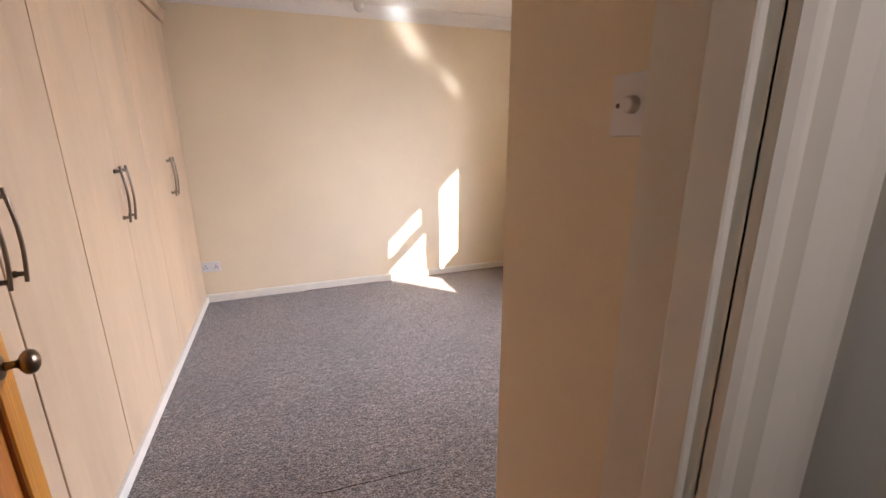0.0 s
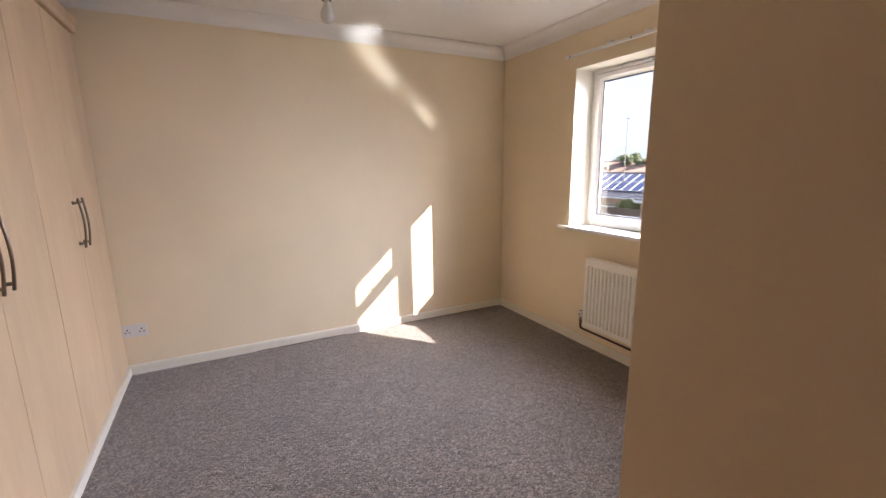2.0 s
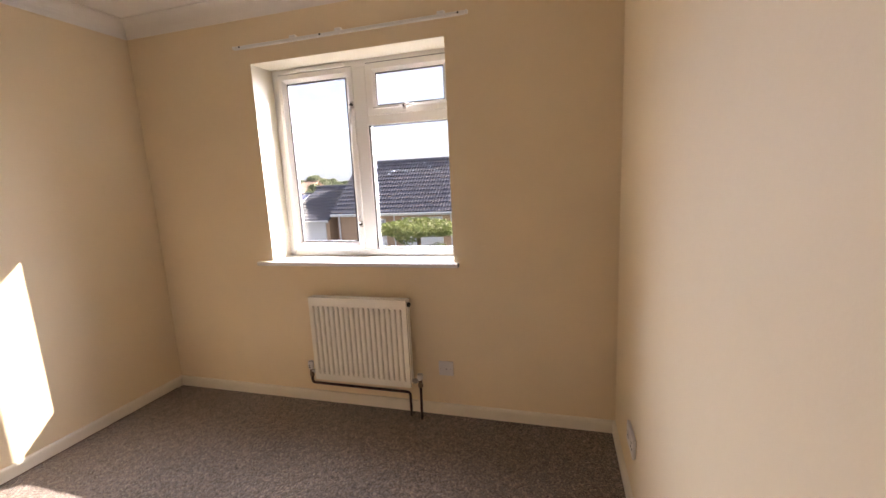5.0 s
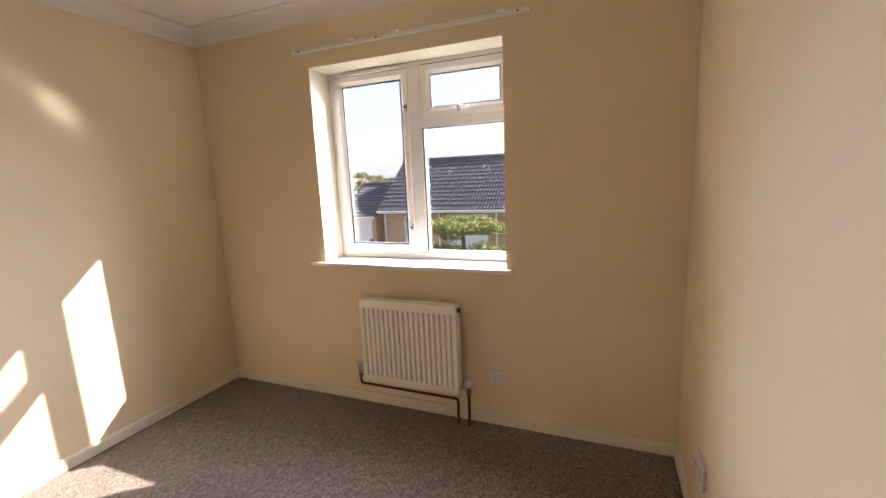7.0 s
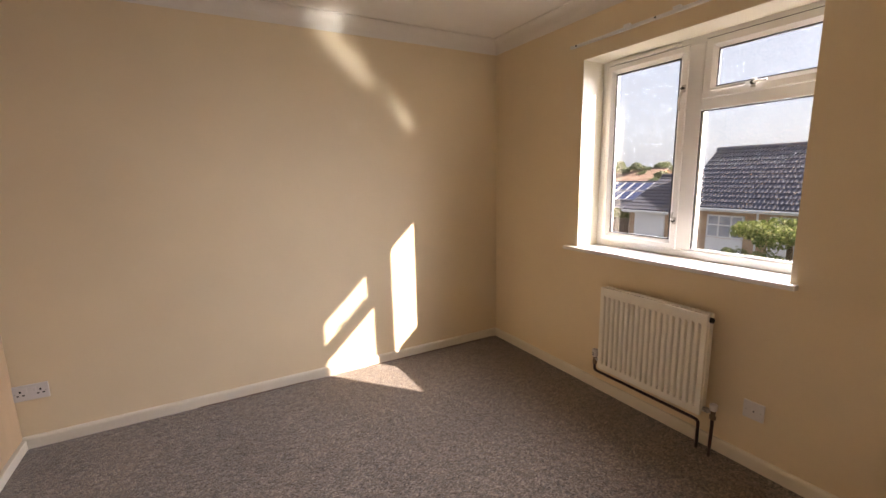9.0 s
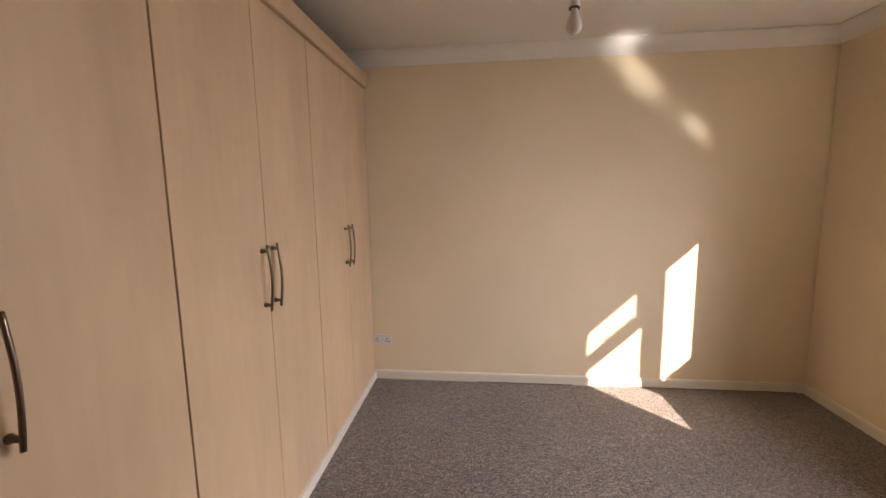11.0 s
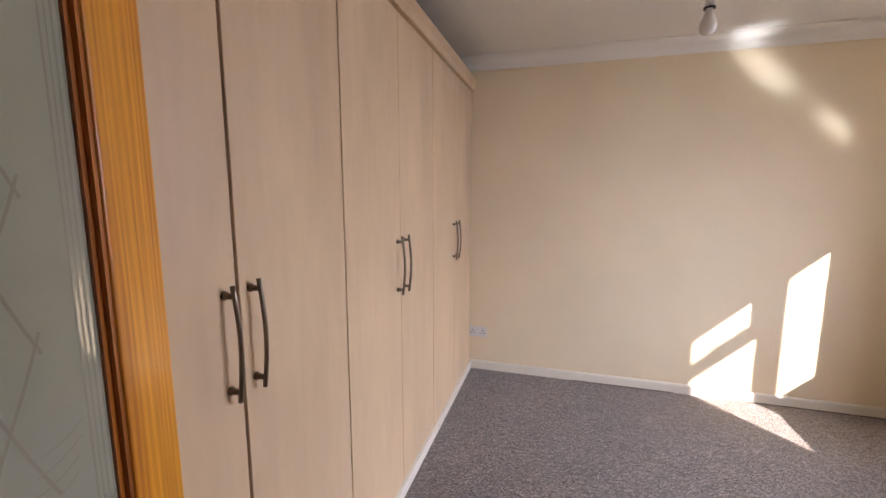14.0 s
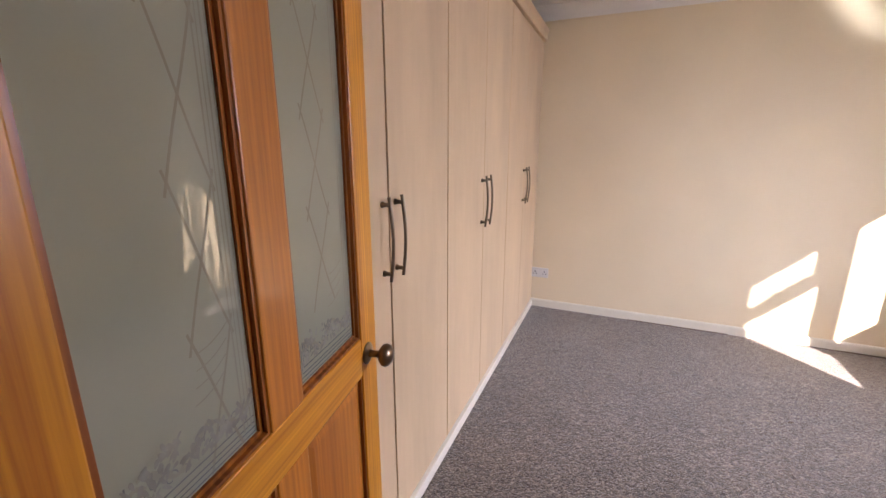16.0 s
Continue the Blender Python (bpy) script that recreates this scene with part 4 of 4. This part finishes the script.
for a, b in ((g0, g1), (g2, g3)):
    z0, z1 = RAIL1, H - TOP
    moulding(a, b, z0, z1)
    moulding(a, b, BOT, RAIL0)
    panel(a - 0.004, b + 0.004, BOT - 0.004, RAIL0 + 0.004)
    gl = part("glass_pane", boxes(((-TH / 2 - 0.002, a, z0), (-TH / 2 + 0.002, b, z1))), M_FROST, door, "grey frosted glass pane with an etched design")
    xf = -TH / 2 + 0.0026
    bm = bmesh.new()
    mid = (a + b) / 2
    cv_, zc, amp, per = (0.264, 1.437, 0.034, 0.197) if a < 0.3 else (0.556, 1.525, 0.037, 0.177)
    # two lines that weave up the pane
    for sg in (-1, 1):
        for k in (-1, 0, 1, 2):
            zk = zc - per * k
            ribbon(bm, [(cv_ + sg * (u - 0.5) * 2 * amp * 1.12, zk + (u - 0.5) * per * 1.15 + sg * 0.004 * math.sin(6 * u)) for u in [i / 6 for i in range(7)]], 0.0040, xf)
    part("etched_lines", bm, M_ETCH, gl, "fine darker etched curves")
    bm = bmesh.new()
    for k, dz in enumerate((0.018, 0.026, 0.034, 0.045)):
        ribbon(bm, [(a + 0.016 + 0.006 * k, z0 + dz + 0.05), (a + 0.016 + 0.006 * k, z0 + dz), (b - 0.016, z0 + dz)], 0.0024, xf)
    for k in range(9):
        cy, cz = a + 0.045 + (b - a - 0.08) * k / 8, z0 + 0.066 + 0.006 * math.sin(k * 2.1)
        rr = 0.009 + 0.003 * math.sin(k * 3.3)
        ribbon(bm, [(cy + rr * math.cos(t) * (1 - t / 9), cz + rr * math.sin(t) * (1 - t / 9)) for t in [i * 0.5 for i in range(11)]], 0.0016, xf)
    part("border_lines", bm, M_ETCH_DARK, gl, "dark etched border lines and curls")
    bm = bmesh.new()
    rnd = random.Random(int(a * 1000))
    for k in range(12):
        cy, cz = a + 0.03 + (b - a - 0.06) * k / 11, z0 + 0.074 + 0.008 * math.sin(k * 1.3)
        ribbon(bm, [(cy + 0.026 * t, cz + 0.010 * math.sin(3.1 * t + k)) for t in [i / 5 for i in range(6)]], 0.005 + 0.004 * rnd.random() * 0.3, xf + 0.0002)
    for k in range(4):
        ribbon(bm, [(mid + 0.01 + 0.005 * k + 0.055 * t, z0 + 0.125 + 0.022 * k + 0.02 * t * t) for t in [i / 6 for i in range(7)]], 0.0022, xf)
    for k in range(4):
        ribbon(bm, [(b - 0.017 - 0.0075 * k, z0 + 0.03 + (z1 - z0 - 0.06) * i / 12) for i in range(13)], 0.002 + 0.001 * (k % 2), xf + 0.0001)
    part("etched_scrolls", bm, M_ETCH_PALE, gl, "faint etched leaf border")
    bm = bmesh.new()
    for k in range(130):
        f = rnd.random()
        cy = a + 0.022 + (b - a - 0.04) * f
        cz = z0 + 0.052 + rnd.random() * (0.020 + 0.034 * abs(math.sin(3.2 * f + 0.6)))
        la, lw, tilt = rnd.uniform(0.004, 0.010), rnd.uniform(0.0015, 0.0035), rnd.uniform(0.2, 2.4)
        ring_ = []
        for i in range(10):
            t = 2 * math.pi * i / 10
            u, v = la * math.cos(t), lw * math.sin(t) * (1 + 0.4 * math.cos(t))
            ring_.append(bm.verts.new((xf + 0.0004 + 0.00001 * k, max(a + 0.015, min(b - 0.015, cy + u * math.cos(tilt) - v * math.sin(tilt))), cz + u * math.sin(tilt) + v * math.cos(tilt))))
        bm.faces.new(ring_)
    part("etched_leaves", bm, M_ETCH_LEAF, gl, "dark clear-etched leaves along the foot")

ky, kz = LEN - 0.057, 0.885
for s, x0 in ((1, 0.0), (-1, -TH)):
    bm = bmesh.new()
    lathe(bm, (x0, ky, kz), (s, 0, 0), [(0, 0.027), (0.003, 0.027), (0.006, 0.022), (0.008, 0.012)], 24)
    part("rose", bm, M_BRASS, door, "aged bronze round rose", smooth=True)
    bm = bmesh.new()
    lathe(bm, (x0 + s * 0.006, ky, kz), (s, 0, 0), [(0, 0.011), (0.008, 0.009), (0.020, 0.0085), (0.026, 0.012), (0.030, 0.020), (0.036, 0.0265), (0.044, 0.0285), (0.052, 0.025), (0.058, 0.016), (0.061, 0.004)], 28)
    part("knob", bm, M_BRASS, door, "aged bronze round door knob", smooth=True)
for z in (0.2, 1.75):
    bm = bmesh.new()
    cyl(bm, (0.004, -0.004, z), (0.004, -0.004, z + 0.076), 0.005, n=10)
    part("hinge", bm, M_BRASS, door)

# ---- pendant lamp ----
lx, ly = 0.927, 2.82
lamp = empty("pendant_lamp", (lx, ly, CEIL), "bare bulb on a white pendant flex and lampholder", "ceiling light")
bm = bmesh.new()
lathe(bm, (0, 0, 0), (0, 0, -1), [(0, 0.038), (0.006, 0.038), (0.018, 0.030), (0.024, 0.012), (0.026, 0.004)], 20)
part("ceiling_rose", bm, M_SOCKET, lamp, smooth=True)
bm = bmesh.new()
tube(bm, [(0, 0, -0.02), (0.001, 0, -0.1), (0, 0, -0.205)], 0.0032, 8)
part("flex", bm, M_CORD, lamp)
bm = bmesh.new()
lathe(bm, (0, 0, -0.195), (0, 0, -1), [(0, 0.006), (0.004, 0.013), (0.02, 0.016), (0.045, 0.018), (0.06, 0.0205)], 18)
part("lampholder", bm, M_SOCKET, lamp, smooth=True)
bm = bmesh.new()
lathe(bm, (0, 0, -0.254), (0, 0, -1), [(0, 0.0215), (0.006, 0.0215)], 18)
part("holder_ring", bm, M_DARK, lamp, "dark ring on the lampholder")
bm = bmesh.new()
lathe(bm, (0, 0, -0.258), (0, 0, -1), [(0, 0.013), (0.014, 0.014), (0.03, 0.020), (0.048, 0.028), (0.065, 0.031), (0.08, 0.029), (0.092, 0.021), (0.099, 0.010), (0.101, 0.002)], 24)
M_BULB = mat("opal_bulb", (0.72, 0.68, 0.62), 0.15, var=0.02)
part("bulb", bm, M_BULB, lamp, "unlit opal glass bulb", smooth=True)

# ---- outside ----
G = -2.7
structure(finish("ground", boxes(((-400, -400, G - 0.3), (900, 500, G))), M_ASPHALT), "grey tarmac drives and street between the houses", "ground")
structure(finish("lawn", boxes(((9.0, -6.0, G), (15.5, 9.6, G + 0.05))), M_GRASS), "mown front lawn", "lawn")


def tiled_slope(parent, x0, z0, x1, z1, ya, yb, material, name="roof_tiles", course=0.30, wide=0.15):
    """Rows of interlocking tiles on a slope from its eave (x0, z0) to its ridge (x1, z1)."""
    L = math.hypot(x1 - x0, z1 - z0)
    up = Vector((x1 - x0, 0, z1 - z0)) / L
    nr = Vector((-up.z, 0, up.x)) if x1 > x0 else Vector((up.z, 0, -up.x))
    rows, cols = int(L / course), int(abs(yb - ya) / wide)
    bm = bmesh.new()
    o = parent.matrix_basis.translation if parent else Vector()
    prof = ((0.0, 0.0), (0.22, 0.034), (0.5, 0.040), (0.70, 0.0), (1.0, 0.0))
    for r in range(rows):
        base = Vector((x0, 0, z0)) + up * (L * r / rows)
        top = Vector((x0, 0, z0)) + up * (L * (r + 1) / rows)
        for c in range(cols):
            y = ya + (yb - ya) * c / cols
            dy = (yb - ya) / cols
            j = 0.006 * random.random()
            lo = [bm.verts.new(base + nr * (0.035 + h + j) + Vector((0, y + dy * f * 0.985, 0)) - o) for f, h in prof]
            hi = [bm.verts.new(top + nr * (0.005 + h + j) + Vector((0, y + dy * f * 0.985, 0)) - o) for f, h in prof]
            sk_ = [bm.verts.new(base + nr * 0.0 + Vector((0, y + dy * f * 0.985, 0)) - o) for f in (0.0, 1.0)]
            for i in range(len(prof) - 1):
                bm.faces.new((lo[i], lo[i + 1], hi[i + 1], hi[i]))
            bm.faces.new((sk_[0], sk_[1], *lo[::-1]))
    me = bpy.data.meshes.new(name)
    bm.to_mesh(me)
    bm.free()
    me.materials.append(material)
    ob = new(name, me)
    ob.parent = parent
    return tagged(ob, kind="stuff")


def gable_house(name, x0, x1, ya, yb, eave, ridge, label, tile=M_TILE, wall=M_BRICK, both=False):
    """A house with its ridge along y; x0 is its street front."""
    xm = (x0 + x1) / 2
    e = empty(name, (xm, (ya + yb) / 2, G), label, "house")
    o = e.matrix_basis.translation
    q = lambda x, y, z: Vector((x, y, z)) - o
    bm = bmesh.new()
    rows = []
    for y in (ya, yb):
        rows.append([bm.verts.new(q(*p)) for p in ((x0, y, G), (x0, y, eave), (xm, y, ridge - 0.12), (x1, y, eave), (x1, y, G))])
    for i in range(4):
        bm.faces.new((rows[0][i], rows[0][i + 1], rows[1][i + 1], rows[1][i]))
    bm.faces.new(rows[0][::-1])
    bm.faces.new(rows[1])
    part("wall", bm, wall, e)
    ov, ex = 0.35, 0.15
    sl = (ridge - eave) / (xm - x0)
    zb = eave - ov * sl + 0.05
    bm = bmesh.new()
    for xs, xe in ((x0 - ov, xm), (x1 + ov, xm)):
        vs = [bm.verts.new(q(*p)) for p in ((xs, ya - ex, zb), (xs, yb + ex, zb), (xe, yb + ex, ridge), (xe, ya - ex, ridge))]
        v2 = [bm.verts.new(v.co - Vector((0, 0, 0.10))) for v in vs]
        bm.faces.new(vs)
        bm.faces.new(v2[::-1])
        for i in range(4):
            j = (i + 1) % 4
            bm.faces.new((vs[i], v2[i], v2[j], vs[j]))
    part("roof", bm, tile, e)
    tiled_slope(e, x0 - ov, zb, xm, ridge, ya - ex, yb + ex, tile)
    bm = bmesh.new()
    tube(bm, [q(xm, ya - ex, ridge + 0.03), q(xm, yb + ex, ridge + 0.03)], 0.13, 10)
    part("ridge_tiles", bm, tile, e)
    part("fascia", boxes((tuple(q(x0 - ov - 0.03, ya - ex, zb - 0.15)), tuple(q(x0 - ov, yb + ex, zb - 0.02)))), M_WHITE_OUT, e)
    bm = bmesh.new()
    tube(bm, [q(x0 - ov - 0.08, ya - ex, zb - 0.05), q(x0 - ov - 0.08, yb + ex, zb - 0.05)], 0.045, 10)
    part("gutter", bm, M_WHITE_OUT, e)
    return e, o


def house_window(e, o, x, ya, yb, za, zb, bars):
    q = lambda *p: tuple(Vector(p) - o)
    f = 0.06
    items = [(q(x - 0.05, ya, za), q(x + 0.02, ya + f, zb)), (q(x - 0.05, yb - f, za), q(x + 0.02, yb, zb)), (q(x - 0.05, ya, za), q(x + 0.02, yb, za + f)), (q(x - 0.05, ya, zb - f), q(x + 0.02, yb, zb))]
    for i in range(1, bars):
        y = ya + (yb - ya) * i / bars
        items.append((q(x - 0.05, y - 0.03, za), q(x + 0.02, y + 0.03, zb)))
    items.append((q(x - 0.05, ya, zb - 0.45), q(x + 0.02, yb, zb - 0.40)))
    w = part("window", boxes(*items), M_WHITE_OUT, e, "white framed house window")
    part("pane", boxes((q(x - 0.02, ya + f, za + f), q(x - 0.005, yb - f, zb - f))), M_PALEGLASS, w)


bx = 19.65
bung, bo = gable_house("bungalow", bx, 25.6, -9.0, 12.40, 0.06, 2.34, "brick bungalow with a grey concrete tile roof and white trim")
bq = lambda *p: tuple(Vector(p) - bo)
house_window(bung, bo, bx, 9.73, 11.18, -1.44, -0.48, 3)
part("apron_panel", boxes((bq(bx - 0.05, 9.73, G + 0.1), bq(bx - 0.01, 11.18, -1.46))), M_WHITE_OUT, bung, "white boarded panel under the window")
part("garage_door", boxes((bq(bx - 0.06, 6.8, G), bq(bx + 0.02, 8.85, -0.62))), M_WHITE_OUT, bung, "white metal garage door")
part("door_header", boxes((bq(bx - 0.05, 6.8, -0.60), bq(bx - 0.005, 8.85, -0.42))), M_WHITE_OUT, bung, "white board over the garage door")
for y in (12.25, 6.35, 9.25):
    bm = bmesh.new()
    cyl(bm, bq(bx - 0.10, y, G), bq(bx - 0.10, y, -0.3), 0.04, n=10)
    part("downpipe", bm, M_WHITE_OUT, bung)

gar, go = gable_house("garage", 19.4, 25.0, 12.75, 14.85, -0.30, 1.12, "low brick garage with a grey tile roof and a white door")
gq = lambda *p: tuple(Vector(p) - go)
part("garage_door", boxes((gq(19.33, 12.95, G), gq(19.42, 14.42, -0.5))), M_WHITE_OUT, gar, "white metal garage door")
part("door_frame", boxes((gq(19.32, 14.42, G), gq(19.42, 14.5, -0.42)), (gq(19.32, 12.95, -0.5), gq(19.42, 14.42, -0.42))), M_WHITE_OUT, gar)

sol, so = gable_house("house", 36, 44, 26.4, 40.0, -1.75, 0.35, "low house with a grey tile roof and solar panels")
sq = lambda *p: Vector(p) - so
slope = (1.5 + 0.6) / 4.0
for r in range(2):
    for c in range(9):
        bm = bmesh.new()
        ya, xa = 27.0 + c * 1.08, 36.6 + r * 1.55
        za = -1.75 + (xa - 36) * slope + 0.14
        pts = [(xa, ya, za), (xa, ya + 1.0, za), (xa + 1.45, ya + 1.0, za + 1.45 * slope), (xa + 1.45, ya, za + 1.45 * slope)]
        vs = [bm.verts.new(sq(*p)) for p in pts]
        v2 = [bm.verts.new(v.co + Vector((0, 0, 0.05))) for v in vs]
        bm.faces.new(v2)
        for i in range(4):
            j = (i + 1) % 4
            bm.faces.new((vs[i], vs[j], v2[j], v2[i]))
        sp = part("solar_panel", bm, M_SOLAR, sol, "dark blue solar panel")
        bm = bmesh.new()
        edge = [Vector(p) + Vector((0, 0, 0.055)) for p in pts]
        for i in range(4):
            tube(bm, [sq(*edge[i]), sq(*edge[(i + 1) % 4])], 0.022, 4)
        part("panel_frame", bm, M_WHITE_OUT, sp, "pale metal edge of the panel")
gable_house("house", 52, 64, 37.5, 58.0, -0.6, 1.75, "brick house with a red tile roof", tile=M_TILE_RED)
gable_house("house", 60, 72, 12.0, 27.0, -0.9, 1.6, "brick house with a red tile roof", tile=M_TILE_RED)


def foliage(bm, centre, radii, count, size, rnd, hollow=0.55, squash=None):
    """Leaves scattered in the outer part of an ellipsoid."""
    c = Vector(centre)
    for _ in range(count):
        while True:
            v = Vector([rnd.uniform(-1, 1) for _ in range(3)])
            if hollow < v.length < 1:
                break
        p = c + Vector([a * b for a, b in zip(v, radii)]) * (0.88 + 0.16 * noise.noise(v * 2.5 + c))
        u = Vector([rnd.uniform(-1, 1) for _ in range(3)]).normalized()
        w = u.cross(Vector([rnd.uniform(-1, 1) for _ in range(3)])).normalized()
        s = size * rnd.uniform(0.6, 1.3)
        vs = [bm.verts.new(p + d) for d in (-u * s, w * s * 0.55, u * s, -w * s * 0.55)]
        bm.faces.new(vs)


def tree(name, at, height, crown, leaf, count, clumps, label, material, trunk=0.12, seed=1, flat=False):
    rnd = random.Random(seed)
    e = empty(name, at, label, "tree")
    bm = bmesh.new()
    lean = Vector((rnd.uniform(-0.1, 0.1), rnd.uniform(-0.1, 0.1), 0)) * height
    split = height - crown[2] * 1.1
    tube(bm, [(0, 0, -0.05), tuple(lean * 0.3 + Vector((0, 0, split * 0.6))), tuple(lean * 0.6 + Vector((0, 0, split)))], lambda s: trunk * (1.2 - 0.5 * s), 8)
    cen = []
    for k in range(clumps):
        a = 2 * math.pi * k / clumps + rnd.uniform(-0.3, 0.3)
        rr = rnd.uniform(0.35, 0.75)
        z = height - crown[2] + crown[2] * (rnd.uniform(-0.35, 0.45) if not flat else rnd.uniform(-0.15, 0.2))
        c = Vector((crown[0] * rr * math.cos(a), crown[1] * rr * math.sin(a), z))
        cen.append(c)
        tube(bm, [tuple(lean * 0.6 + Vector((0, 0, split * 0.92))), tuple(c * 0.5 + Vector((0, 0, (split + c.z) * 0.27))), tuple(c)], lambda s: trunk * (0.55 - 0.42 * s), 6)
    part("trunk", bm, M_BARK, e, smooth=True)
    bm = bmesh.new()
    for c in cen + [Vector((0, 0, height - crown[2]))]:
        foliage(bm, c, [v * rnd.uniform(0.26, 0.50) for v in crown], count // (clumps + 1), leaf, rnd)
    ob = part("crown", bm, material, e)
    return e


tree("tree", (15.6, 6.6, G), 2.86, (1.75, 1.9, 0.68), 0.055, 11000, 15, "small flat-topped clipped garden tree in full leaf", M_LEAF, trunk=0.10, seed=3, flat=True)
tree("tree", (17.6, 9.3, G), 1.5, (0.45, 0.45, 0.7), 0.045, 2500, 4, "dark green rounded garden shrub", M_LEAF_HAZED, trunk=0.05, seed=5)
tree("tree", (18.9, 12.6, G), 1.5, (0.3, 0.3, 0.75), 0.045, 1800, 3, "narrow dark green shrub by the garage", M_LEAF_HAZED, trunk=0.04, seed=6)
tree("tree", (20.8, 16.6, G), 2.6, (1.0, 1.5, 1.0), 0.07, 4000, 5, "leafy green garden bush", M_LEAF, trunk=0.08, seed=7)
for i, (x, y, h) in enumerate(((70, 44, 8.6), (74, 40, 7.6), (72, 36, 8.8), (78, 33, 8.2), (66, 50, 7.4), (76, 62, 8.8), (60, 27, 7.0), (82, 20, 6.8), (50, 27.8, 6.4), (49, 31.8, 6.3), (48, 24.8, 6.0), (58, 45, 8.8), (58, 40.5, 8.2), (64, 38, 7.3), (68, 31, 7.8))):
    tree("tree", (x, y, G), h * 0.72, (2.6, 2.6, 1.7), 0.22, 2600, 6, "distant leafy tree beyond the roofs", M_LEAF_HAZED, trunk=0.22, seed=20 + i)

hedge = empty("hedge", (14.4, 7.0, G), "low clipped green garden hedge", "hedge")
bm = bmesh.new()
rnd = random.Random(9)
for i in range(16):
    foliage(bm, (0.2 * math.sin(i), -3.9 + 0.30 * i, 1.22 + 0.12 * math.sin(i * 1.7)), (0.5, 0.5, 0.62), 900, 0.04, rnd, 0.3)
part("foliage", bm, M_LEAF, hedge)
bm = bmesh.new()
tube(bm, [(0, -1.5, 0), (0.03, -1.45, 1.0)], 0.03, 6)
part("stem", bm, M_BARK, hedge)

pole = empty("telegraph_pole", (38.0, 31.0, G), "tall thin weathered grey wooden telegraph pole", "telegraph pole")
bm = bmesh.new()
tube(bm, [(0, 0, 0), (0, 0, 4.5), (0, 0, 9.2)], lambda s: 0.055 - 0.02 * s, 10)
part("pole", bm, M_POLE, pole)
bm = bmesh.new()
box(bm, (-0.05, -0.35, 8.6), (0.05, 0.35, 8.7))
part("cross_arm", bm, M_POLE, pole)

fence = empty("fence", (19.9, 14.9, G), "weathered timber panel fence", "fence")
for i in range(20):
    part("board", boxes(((0, 0.35 + i * 0.15, 0), (0.02, 0.35 + i * 0.15 + 0.14, 1.7))), M_BARK, fence)

# ---- small things on the carpet ----
bm = bmesh.new()
tube(bm, [(0.38 + 0.06 * i, 1.632 - 0.0035 * i + 0.002 * math.sin(i * 2.3), 0.0005 + 0.001 * math.sin(i)) for i in range(10)], lambda t: 0.0035 * math.sin(math.pi * (0.08 + 0.84 * t)), 8)
structure(part("carpet_ruck", bm, M_CARPET, None), "faint raised ruck in the carpet", "carpet")
for x, y, a in ((1.29, 2.908, 20),):
    f = empty("lint", (x, y, 0.0), "tiny dark scrap of fluff lying on the carpet", "lint", turn=a)
    bm = bmesh.new()
    tube(bm, [(-0.012, 0, 0.003), (-0.004, 0.004, 0.005), (0.005, -0.003, 0.004), (0.013, 0.002, 0.002)], 0.0025, 6)
    part("fibre", bm, M_CARCASS, f)
# dark tubes laid along the skirting foot, painting in its shaded gap
rnd = random.Random(31)
bm = bmesh.new()
for x0, x1 in ((0.52, 1.22), (1.62, 2.74)):
    n = int((x1 - x0) / 0.04)
    pts = [(x0 + (x1 - x0) * i / n, N - 0.0175 + (NW - N) * (2.8 - (x0 + (x1 - x0) * i / n)) / 3.8, 0.0015 + 0.001 * rnd.random()) for i in range(n + 1)]
    tube(bm, pts, lambda t: 0.0022 + 0.0018 * abs(math.sin(17 * t)), 6)
structure(finish("baseboard_gap_shade", bm, M_CARCASS), "dark uneven strip drawn as the shaded gap between carpet edge and skirting", "gap")
bm = bmesh.new()
tube(bm, [(0.675 + 0.034 * math.cos(a), 2.0 + 0.030 * math.sin(a), 0.0) for a in [2 * math.pi * i / 22 for i in range(21)]], lambda t: 0.0045 * math.sin(math.pi * (0.1 + 0.8 * t)), 8)
structure(finish("carpet_dent", bm, M_CARPET), "faint ring-shaped furniture dent in the carpet pile", "carpet")
